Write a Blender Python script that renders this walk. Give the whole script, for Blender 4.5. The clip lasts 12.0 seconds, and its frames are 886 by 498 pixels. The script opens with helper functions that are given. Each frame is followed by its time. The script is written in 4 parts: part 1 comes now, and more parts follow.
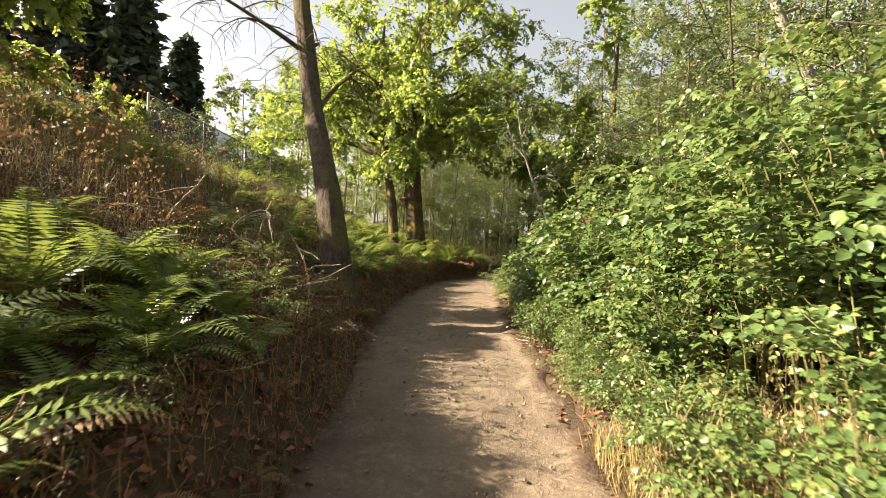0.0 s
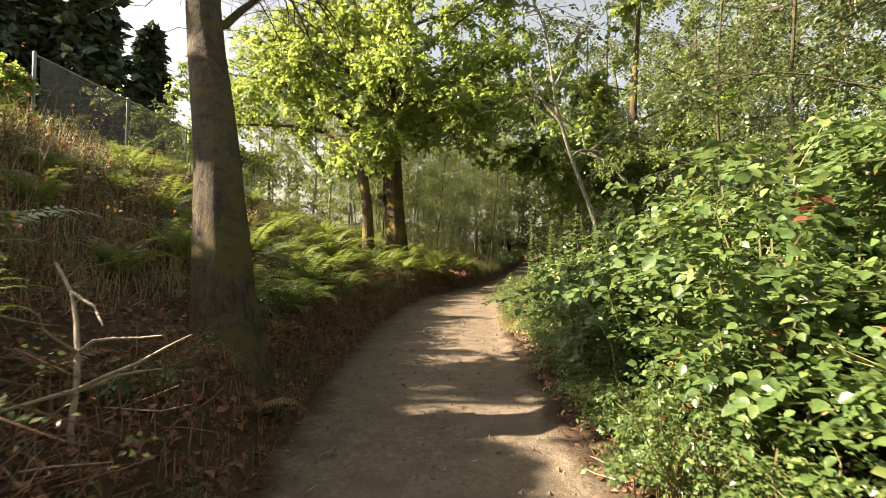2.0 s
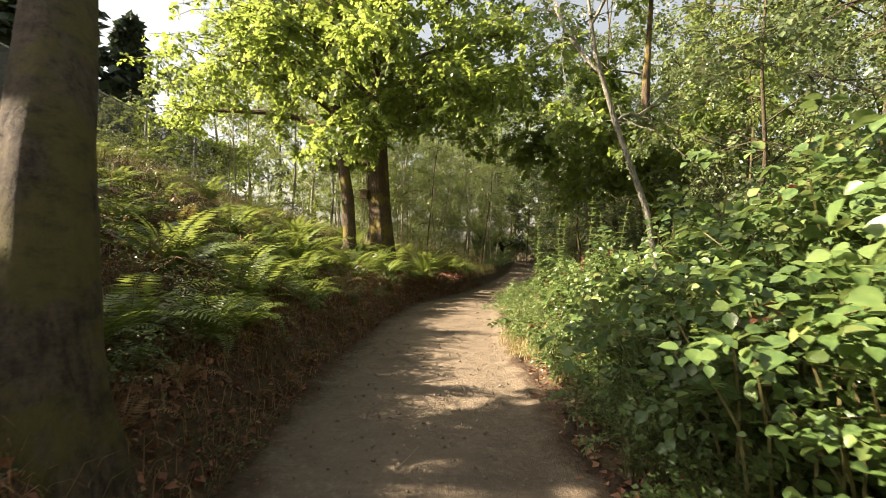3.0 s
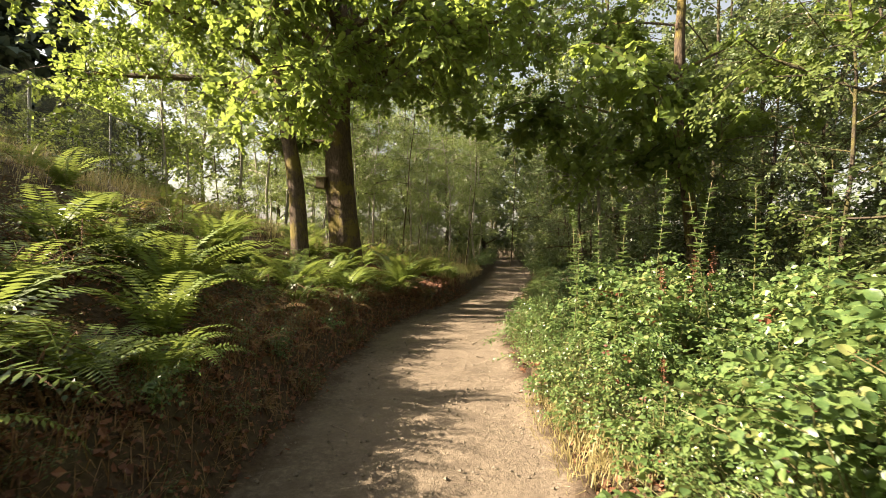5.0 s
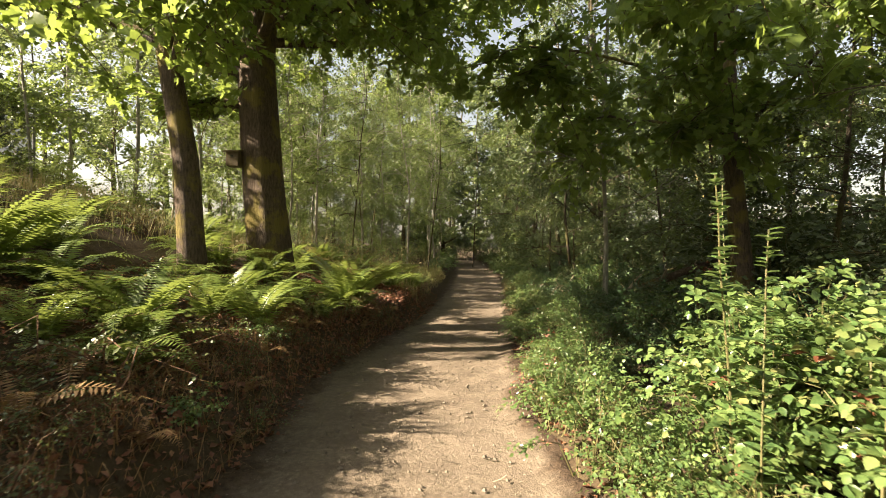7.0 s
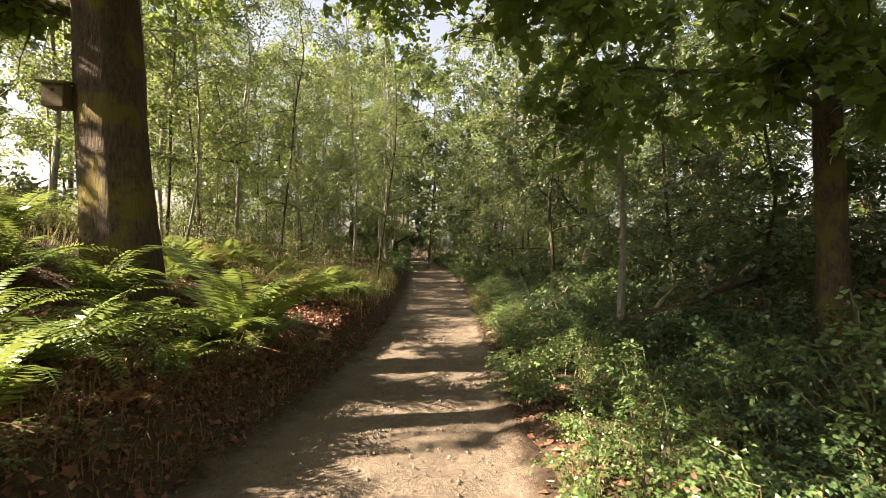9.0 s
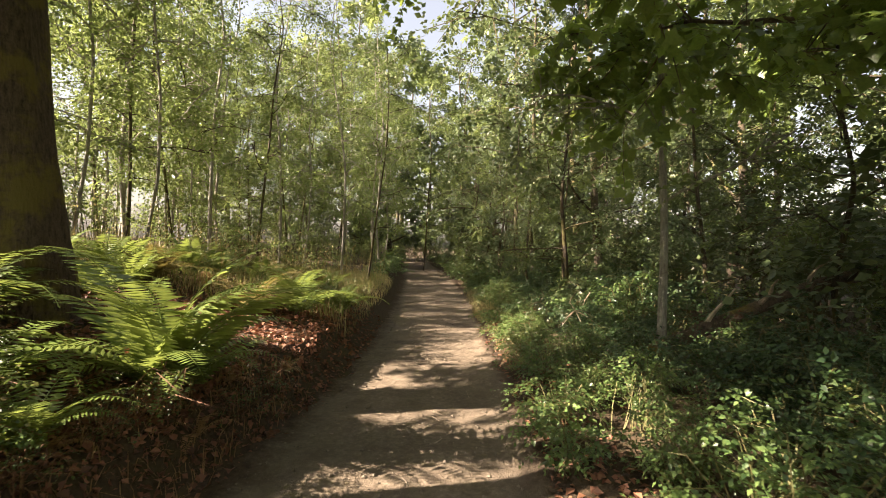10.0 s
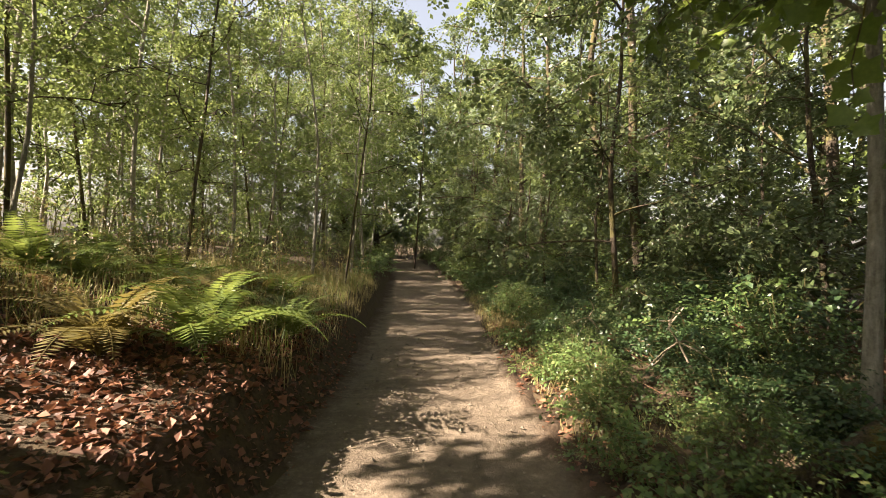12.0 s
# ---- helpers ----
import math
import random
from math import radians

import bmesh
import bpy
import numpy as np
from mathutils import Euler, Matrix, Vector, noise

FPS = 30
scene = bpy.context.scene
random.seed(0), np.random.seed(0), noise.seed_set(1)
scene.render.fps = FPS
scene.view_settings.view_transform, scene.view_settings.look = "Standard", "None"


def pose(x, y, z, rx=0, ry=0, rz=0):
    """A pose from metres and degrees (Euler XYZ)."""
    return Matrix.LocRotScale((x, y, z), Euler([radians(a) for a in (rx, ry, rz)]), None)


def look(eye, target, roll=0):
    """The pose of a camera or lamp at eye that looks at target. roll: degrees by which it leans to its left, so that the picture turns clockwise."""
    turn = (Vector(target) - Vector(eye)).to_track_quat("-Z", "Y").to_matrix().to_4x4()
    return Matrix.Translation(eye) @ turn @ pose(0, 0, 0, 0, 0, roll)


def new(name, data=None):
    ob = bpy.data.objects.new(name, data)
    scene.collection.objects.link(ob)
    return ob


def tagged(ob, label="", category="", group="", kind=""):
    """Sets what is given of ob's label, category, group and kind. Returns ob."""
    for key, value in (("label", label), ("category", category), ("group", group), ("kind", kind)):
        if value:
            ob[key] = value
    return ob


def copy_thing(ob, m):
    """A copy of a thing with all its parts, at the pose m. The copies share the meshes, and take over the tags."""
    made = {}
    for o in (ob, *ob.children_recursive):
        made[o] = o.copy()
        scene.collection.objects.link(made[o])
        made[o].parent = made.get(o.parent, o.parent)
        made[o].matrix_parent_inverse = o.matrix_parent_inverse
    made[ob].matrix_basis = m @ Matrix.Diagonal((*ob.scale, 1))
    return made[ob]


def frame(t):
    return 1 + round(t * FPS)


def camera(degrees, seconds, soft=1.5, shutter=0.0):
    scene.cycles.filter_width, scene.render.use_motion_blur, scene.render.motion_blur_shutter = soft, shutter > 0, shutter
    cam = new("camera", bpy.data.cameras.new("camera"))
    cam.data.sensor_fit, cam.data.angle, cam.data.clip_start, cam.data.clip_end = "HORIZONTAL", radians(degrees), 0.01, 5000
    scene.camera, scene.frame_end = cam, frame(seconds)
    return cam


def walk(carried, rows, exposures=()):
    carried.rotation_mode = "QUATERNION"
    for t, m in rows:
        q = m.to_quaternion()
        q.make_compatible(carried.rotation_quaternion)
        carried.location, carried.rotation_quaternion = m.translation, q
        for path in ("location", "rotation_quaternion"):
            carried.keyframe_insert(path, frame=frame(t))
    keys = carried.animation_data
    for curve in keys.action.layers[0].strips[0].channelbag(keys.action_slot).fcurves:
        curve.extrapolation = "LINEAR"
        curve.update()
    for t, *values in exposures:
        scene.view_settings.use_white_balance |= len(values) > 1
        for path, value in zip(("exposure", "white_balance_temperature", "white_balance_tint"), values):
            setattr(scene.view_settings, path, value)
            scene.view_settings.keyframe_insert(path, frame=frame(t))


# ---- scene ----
cam = camera(84.5, 12.0, soft=0.75, shutter=0.2)
PATH = [
    (0, (0.347, 0.398, 1.048), (0.313, 2.397, 1.05), 1.8),
    (0.5, (0.309, 1.171, 1.106), (0.284, 3.171, 1.114), 1.8),
    (1, (0.275, 1.947, 1.153), (0.275, 3.947, 1.16), 1.7),
    (1.5, (0.289, 2.704, 1.196), (0.301, 4.704, 1.206), 1.5),
    (2, (0.283, 3.49, 1.223), (0.308, 5.49, 1.231), 1.5),
    (2.5, (0.309, 4.238, 1.273), (0.346, 6.238, 1.278), 1.3),
    (3, (0.292, 5.016, 1.248), (0.357, 7.015, 1.258), 1.6),
    (3.2, (0.282, 5.32, 1.271), (0.375, 7.318, 1.287), 1.8),
    (4.8, (0.323, 7.681, 1.414), (0.478, 9.675, 1.407), 0.8),
    (5, (0.316, 7.964, 1.4), (0.477, 9.957, 1.394), 0.8),
    (5.5, (0.308, 8.718, 1.405), (0.515, 10.707, 1.396), 0.8),
    (6, (0.334, 9.455, 1.426), (0.561, 11.442, 1.419), 0.6),
    (6.5, (0.343, 10.199, 1.429), (0.63, 12.179, 1.42), 0.7),
    (7, (0.388, 10.924, 1.44), (0.74, 12.893, 1.434), 0.7),
    (7.5, (0.439, 11.657, 1.423), (0.888, 13.606, 1.415), 0.9),
    (7.7, (0.471, 11.969, 1.442), (0.965, 13.907, 1.434), 1.0),
    (9.3, (0.903, 14.036, 1.451), (1.453, 15.959, 1.447), 1.6),
    (9.5, (0.961, 14.277, 1.473), (1.516, 16.199, 1.469), 1.5),
    (10, (1.099, 14.941, 1.451), (1.664, 16.859, 1.448), 1.5),
    (10.5, (1.254, 15.528, 1.442), (1.826, 17.444, 1.439), 1.6),
    (11, (1.385, 16.202, 1.399), (1.973, 18.114, 1.391), 1.7),
    (11.5, (1.544, 16.898, 1.375), (2.14, 18.807, 1.369), 1.7),
    (12, (1.677, 17.554, 1.366), (2.284, 19.46, 1.354), 1.8),
]
walk(cam, [(t, look(eye, target, roll)) for t, eye, target, roll in PATH], [(0.0, 2.4, 7000, 15.0), (7.5, 2.5, 6800, 14.0), (9.5, 2.75, 6700, 20.0), (12.0, 2.62, 6600, 19.0)])

# ---------------------------------------------------------------- light
world = bpy.data.worlds.new("sky_world")
scene.world = world
world.use_nodes = True
wn = world.node_tree.nodes
sky = wn.new("ShaderNodeTexSky")
sky.sky_type = "NISHITA"
sky.sun_disc = False
SUN_EL, SUN_AZ = 32.5, 2.0
sky.sun_elevation, sky.sun_rotation = radians(SUN_EL), radians(270 + SUN_AZ)
sky.air_density, sky.dust_density, sky.ozone_density = 1.6, 3.0, 0.5
wn["Background"].inputs["Strength"].default_value = 0.044
haze = wn.new("ShaderNodeHueSaturation")
haze.inputs["Saturation"].default_value = 0.5
world.node_tree.links.new(sky.outputs["Color"], haze.inputs["Color"])
world.node_tree.links.new(haze.outputs["Color"], wn["Background"].inputs["Color"])

sun_data = bpy.data.lights.new("sun", "SUN")
sun_data.energy, sun_data.angle, sun_data.color = 5.0, radians(0.55), (1.0, 0.89, 0.71)
sun = new("sun", sun_data)
sun.matrix_world = look((-math.cos(radians(SUN_EL)) * math.cos(radians(SUN_AZ)), math.cos(radians(SUN_EL)) * math.sin(radians(SUN_AZ)), math.sin(radians(SUN_EL))), (0, 0, 0))


# ---------------------------------------------------------------- materials
def material(name):
    m = bpy.data.materials.new(name)
    m.use_nodes = True
    nt = m.node_tree
    return m, nt, nt.nodes["Principled BSDF"]


def node(nt, kind, **values):
    n = nt.nodes.new(kind)
    for key, value in values.items():
        n.inputs[key].default_value = value
    return n


def ramp(nt, source, stops):
    r = nt.nodes.new("ShaderNodeValToRGB")
    els = r.color_ramp.elements
    while len(els) < len(stops):
        els.new(0.5)
    for el, (p, c) in zip(els, stops):
        el.position, el.color = p, (*c, 1)
    nt.links.new(source, r.inputs["Fac"])
    return r.outputs["Color"]


def mixed(nt, fac, a, b, mode="MIX"):
    m = nt.nodes.new("ShaderNodeMix")
    m.data_type, m.blend_type = "RGBA", mode
    for value, socket in ((fac, m.inputs["Factor"]), (a, m.inputs["A"]), (b, m.inputs["B"])):
        if isinstance(value, (int, float)):
            socket.default_value = value
        elif isinstance(value, tuple):
            socket.default_value = (*value, 1)
        else:
            nt.links.new(value, socket)
    return m.outputs["Result"]


def noise_fac(nt, scale, detail=4.0, rough=0.6, stretch=None):
    tc = nt.nodes.new("ShaderNodeTexCoord")
    source = tc.outputs["Object"]
    if stretch:
        mp = nt.nodes.new("ShaderNodeMapping")
        mp.inputs["Scale"].default_value = stretch
        nt.links.new(source, mp.inputs["Vector"])
        source = mp.outputs["Vector"]
    n = node(nt, "ShaderNodeTexNoise", Scale=scale, Detail=detail, Roughness=rough)
    nt.links.new(source, n.inputs["Vector"])
    return n.outputs["Fac"]


def bump(nt, bsdf, height, strength, distance):
    b = node(nt, "ShaderNodeBump", Strength=strength, Distance=distance)
    nt.links.new(height, b.inputs["Height"])
    nt.links.new(b.outputs["Normal"], bsdf.inputs["Normal"])


def leaf_material(name, stops, through_colour, rough=0.42, share=0.4):
    """Foliage: colour varies leaf by leaf and plant by plant, and light shines through."""
    m, nt, bsdf = material(name)
    geo = nt.nodes.new("ShaderNodeNewGeometry")
    info = nt.nodes.new("ShaderNodeObjectInfo")
    add = nt.nodes.new("ShaderNodeMath")
    add.operation = "MULTIPLY_ADD"
    nt.links.new(info.outputs["Random"], add.inputs[0])
    add.inputs[1].default_value = 0.28
    nt.links.new(geo.outputs["Random Per Island"], add.inputs[2])
    scaled = nt.nodes.new("ShaderNodeMath")
    scaled.operation = "MULTIPLY"
    nt.links.new(add.outputs[0], scaled.inputs[0])
    scaled.inputs[1].default_value = 0.78
    colour = ramp(nt, scaled.outputs[0], stops)
    blotch = noise_fac(nt, 45.0, 3.0)
    colour = mixed(nt, ramp(nt, blotch, [(0.35, (0, 0, 0)), (0.75, (0.35, 0.35, 0.35))]), colour, through_colour)
    nt.links.new(colour, bsdf.inputs["Base Color"])
    bsdf.inputs["Roughness"].default_value = rough
    bsdf.inputs["Specular IOR Level"].default_value = 0.45
    trans = nt.nodes.new("ShaderNodeBsdfTranslucent")
    nt.links.new(mixed(nt, 0.55, colour, through_colour), trans.inputs["Color"])
    mix = node(nt, "ShaderNodeMixShader", Fac=share)
    nt.links.new(bsdf.outputs[0], mix.inputs[1])
    nt.links.new(trans.outputs[0], mix.inputs[2])
    nt.links.new(mix.outputs[0], nt.nodes["Material Output"].inputs["Surface"])
    return m


def plain_material(name, low, high, scale, rough=0.85, relief=0.4, depth=0.01, stretch=None, extra=None):
    m, nt, bsdf = material(name)
    fine = noise_fac(nt, scale, 6.0, 0.65, stretch)
    coarse = noise_fac(nt, scale * 0.13, 3.0, 0.5, stretch)
    colour = ramp(nt, fine, [(0.32, low), (0.68, high)])
    colour = mixed(nt, ramp(nt, coarse, [(0.3, (0, 0, 0)), (0.7, (0.6, 0.6, 0.6))]), colour, extra or low)
    nt.links.new(colour, bsdf.inputs["Base Color"])
    bsdf.inputs["Roughness"].default_value = rough
    bsdf.inputs["Specular IOR Level"].default_value = 0.25
    bump(nt, bsdf, fine, relief, depth)
    return m


def bark_material(name, dark, light, moss, moss_share, furrow=9.0, scarred=True):
    m, nt, bsdf = material(name)
    ridges = noise_fac(nt, furrow, 6.0, 0.7, (2.6, 2.6, 0.55))
    fine = noise_fac(nt, 60.0, 4.0, 0.6)
    colour = ramp(nt, ridges, [(0.35, dark), (0.62, light)])
    colour = mixed(nt, 0.35, colour, ramp(nt, fine, [(0.3, dark), (0.7, light)]))
    patch = noise_fac(nt, 2.3, 5.0, 0.65)
    colour = mixed(nt, ramp(nt, patch, [(0.62 - moss_share, (0, 0, 0)), (0.72 - moss_share, (0.75, 0.75, 0.75))]), colour, moss)
    nt.links.new(colour, bsdf.inputs["Base Color"])
    bsdf.inputs["Roughness"].default_value = 0.9
    bsdf.inputs["Specular IOR Level"].default_value = 0.2
    if scarred:
        scars = noise_fac(nt, 5.0, 5.0, 0.7, (0.9, 0.9, 1.7))
        colour = mixed(nt, ramp(nt, scars, [(0.5, (0, 0, 0)), (0.7, (0.7, 0.7, 0.7))]), colour, dark)
    nt.links.new(colour, bsdf.inputs["Base Color"])
    bump(nt, bsdf, ridges, 1.0, 0.045)
    return m


M_HEDGE = leaf_material("bramble_leaf", [(0.0, (0.022, 0.055, 0.022)), (0.45, (0.06, 0.112, 0.032)), (0.8, (0.125, 0.178, 0.055)), (1.0, (0.25, 0.21, 0.08))], (0.25, 0.33, 0.09), 0.34, 0.3)
M_SCRUB = leaf_material("scrub_leaf", [(0.0, (0.022, 0.045, 0.016)), (0.5, (0.055, 0.085, 0.026)), (0.75, (0.1, 0.095, 0.035)), (1.0, (0.15, 0.09, 0.04))], (0.2, 0.22, 0.06), 0.4, 0.3)
# leaf green darkened to put the maple's deep shade into the colour
M_SHADE = leaf_material("shade_darkened_leaf", [(0.0, (0.014, 0.036, 0.016)), (0.6, (0.032, 0.066, 0.024)), (1.0, (0.075, 0.105, 0.036))], (0.12, 0.18, 0.05), 0.36, 0.22)
M_MAPLE = leaf_material("maple_leaf", [(0.0, (0.045, 0.085, 0.022)), (0.5, (0.085, 0.14, 0.032)), (1.0, (0.16, 0.21, 0.05))], (0.4, 0.49, 0.09), 0.4, 0.52)
M_SMALL = leaf_material("alder_leaf", [(0.0, (0.05, 0.085, 0.024)), (0.5, (0.105, 0.155, 0.04)), (0.9, (0.185, 0.22, 0.08)), (1.0, (0.26, 0.22, 0.09))], (0.32, 0.38, 0.11), 0.36, 0.42)
M_GREY = leaf_material("willow_leaf", [(0.0, (0.035, 0.06, 0.026)), (0.6, (0.085, 0.118, 0.05)), (1.0, (0.17, 0.185, 0.085))], (0.2, 0.25, 0.08), 0.32, 0.28)
M_FERN = leaf_material("fern_green", [(0.0, (0.05, 0.085, 0.02)), (0.6, (0.105, 0.155, 0.035)), (1.0, (0.22, 0.22, 0.06))], (0.3, 0.35, 0.07), 0.36, 0.35)
M_OLIVE_FERN = leaf_material("fading_fern", [(0.0, (0.06, 0.06, 0.018)), (0.6, (0.12, 0.1, 0.03)), (1.0, (0.2, 0.14, 0.05))], (0.24, 0.19, 0.05), 0.5, 0.3)
M_BROWN_FERN = leaf_material("bracken_brown", [(0.0, (0.11, 0.06, 0.028)), (0.6, (0.24, 0.14, 0.06)), (1.0, (0.38, 0.26, 0.12))], (0.34, 0.2, 0.08), 0.6, 0.25)
M_STRAW = leaf_material("dry_grass", [(0.0, (0.16, 0.15, 0.05)), (0.5, (0.3, 0.24, 0.1)), (1.0, (0.42, 0.34, 0.17))], (0.4, 0.33, 0.14), 0.6, 0.3)
M_GRASS = leaf_material("green_grass", [(0.0, (0.06, 0.1, 0.025)), (0.6, (0.13, 0.17, 0.04)), (1.0, (0.28, 0.25, 0.09))], (0.28, 0.32, 0.07), 0.5, 0.35)
M_LITTER = leaf_material("fallen_leaf", [(0.0, (0.06, 0.03, 0.018)), (0.45, (0.17, 0.072, 0.04)), (0.8, (0.3, 0.14, 0.075)), (1.0, (0.42, 0.28, 0.17))], (0.26, 0.11, 0.05), 0.65, 0.15)
M_RED = leaf_material("reddened_leaf", [(0.0, (0.09, 0.03, 0.018)), (1.0, (0.19, 0.075, 0.035))], (0.22, 0.08, 0.03), 0.5, 0.25)
M_NEEDLE = leaf_material("conifer_needles", [(0.0, (0.028, 0.048, 0.034)), (1.0, (0.07, 0.098, 0.06))], (0.06, 0.09, 0.04), 0.55, 0.15)
M_BARK = bark_material("alder_bark", (0.026, 0.02, 0.014), (0.125, 0.097, 0.068), (0.11, 0.098, 0.03), 0.16)
M_MAPLE_BARK = bark_material("maple_bark", (0.032, 0.023, 0.016), (0.16, 0.115, 0.078), (0.19, 0.15, 0.035), 0.12, 15.0, False)
M_PALE_BARK = bark_material("pale_bark", (0.16, 0.14, 0.11), (0.42, 0.39, 0.32), (0.2, 0.19, 0.1), 0.05, 14.0)
M_TWIG = plain_material("twig_wood", (0.075, 0.04, 0.022), (0.24, 0.13, 0.07), 30.0)
M_CANE = plain_material("cane_green", (0.08, 0.09, 0.03), (0.2, 0.15, 0.07), 25.0, 0.6)
M_DEADWOOD = plain_material("bleached_wood", (0.2, 0.15, 0.1), (0.48, 0.4, 0.3), 40.0, 0.8, 0.5, 0.006, (1, 1, 0.3))
M_SOIL = plain_material("woodland_soil", (0.03, 0.019, 0.012), (0.1, 0.063, 0.038), 22.0, 0.95, 0.8, 0.03, None, (0.075, 0.06, 0.025))
M_CRUMB = plain_material("path_crumbs", (0.1, 0.08, 0.055), (0.3, 0.25, 0.19), 9.0, 0.9, 0.3, 0.003)
M_POST = plain_material("galvanised_steel", (0.22, 0.22, 0.22), (0.36, 0.36, 0.35), 30.0, 0.5, 0.1, 0.002)
M_SCREEN = plain_material("windscreen_mesh", (0.1, 0.105, 0.11), (0.15, 0.155, 0.16), 60.0, 0.8, 0.2, 0.003)
M_BOX = plain_material("weathered_board", (0.12, 0.09, 0.05), (0.26, 0.19, 0.11), 30.0, 0.8, 0.3, 0.004, (1, 1, 0.2))

nt = M_SCREEN.node_tree
holes = nt.nodes.new("ShaderNodeBsdfTransparent")
weave = node(nt, "ShaderNodeMixShader", Fac=0.48)
nt.links.new(nt.nodes["Principled BSDF"].outputs[0], weave.inputs[1])
nt.links.new(holes.outputs[0], weave.inputs[2])
nt.links.new(weave.outputs[0], nt.nodes["Material Output"].inputs["Surface"])


def path_material():
    m, nt, bsdf = material("trodden_dirt")
    fine = noise_fac(nt, 24.0, 9.0, 0.72)
    mid = noise_fac(nt, 4.0, 8.0, 0.68)
    broad = noise_fac(nt, 0.8, 3.0, 0.5)
    colour = ramp(nt, fine, [(0.3, (0.108, 0.083, 0.057)), (0.52, (0.165, 0.129, 0.09)), (0.7, (0.26, 0.206, 0.148))])
    colour = mixed(nt, ramp(nt, mid, [(0.42, (0, 0, 0)), (0.62, (0.75, 0.75, 0.75))]), colour, (0.104, 0.079, 0.055))
    colour = mixed(nt, ramp(nt, broad, [(0.4, (0, 0, 0)), (0.65, (0.5, 0.5, 0.5))]), colour, (0.185, 0.145, 0.104))
    rim_share = nt.nodes.new("ShaderNodeAttribute")
    rim_share.attribute_name = "rim"
    ragged = nt.nodes.new("ShaderNodeMath")
    ragged.operation = "MULTIPLY_ADD"
    nt.links.new(mid, ragged.inputs[0])
    ragged.inputs[1].default_value = 0.9
    nt.links.new(rim_share.outputs["Fac"], ragged.inputs[2])
    humus = ramp(nt, fine, [(0.35, (0.036, 0.023, 0.014)), (0.7, (0.11, 0.072, 0.044))])
    colour = mixed(nt, ramp(nt, ragged.outputs[0], [(0.62, (0, 0, 0)), (1.0, (0.95, 0.95, 0.95))]), colour, humus)
    stones = nt.nodes.new("ShaderNodeTexVoronoi")
    stones.inputs["Scale"].default_value = 38.0
    tc = nt.nodes.new("ShaderNodeTexCoord")
    nt.links.new(tc.outputs["Object"], stones.inputs["Vector"])
    grit = ramp(nt, stones.outputs["Distance"], [(0.06, (0.5, 0.5, 0.5)), (0.13, (0, 0, 0))])
    colour = mixed(nt, grit, colour, (0.3, 0.25, 0.19))
    nt.links.new(colour, bsdf.inputs["Base Color"])
    bsdf.inputs["Roughness"].default_value = 0.93
    bsdf.inputs["Specular IOR Level"].default_value = 0.2
    total = nt.nodes.new("ShaderNodeMath")
    total.operation = "MULTIPLY_ADD"
    nt.links.new(mid, total.inputs[0])
    total.inputs[1].default_value = 2.0
    nt.links.new(fine, total.inputs[2])
    bump(nt, bsdf, total.outputs[0], 0.8, 0.025)
    return m


M_PATH = path_material()


# ---------------------------------------------------------------- mesh helpers
def tri_mesh(name, verts, tris, mat, smooth=False):
    verts, tris = np.asarray(verts, dtype=np.float32), np.asarray(tris, dtype=np.int32)
    me = bpy.data.meshes.new(name)
    me.vertices.add(len(verts))
    me.vertices.foreach_set("co", verts.ravel())
    me.loops.add(tris.size)
    me.loops.foreach_set("vertex_index", tris.ravel())
    me.polygons.add(len(tris))
    me.polygons.foreach_set("loop_start", np.arange(0, tris.size, 3, dtype=np.int32))
    me.polygons.foreach_set("use_smooth", np.full(len(tris), smooth, dtype=bool))
    me.update(calc_edges=True)
    me.materials.append(mat)
    return me


def part(name, me, parent, label=""):
    ob = new(name, me)
    ob.parent = parent
    return tagged(ob, label)


def thing(name, label, category, group="", kind=""):
    return tagged(new(name), label, category, group, kind)


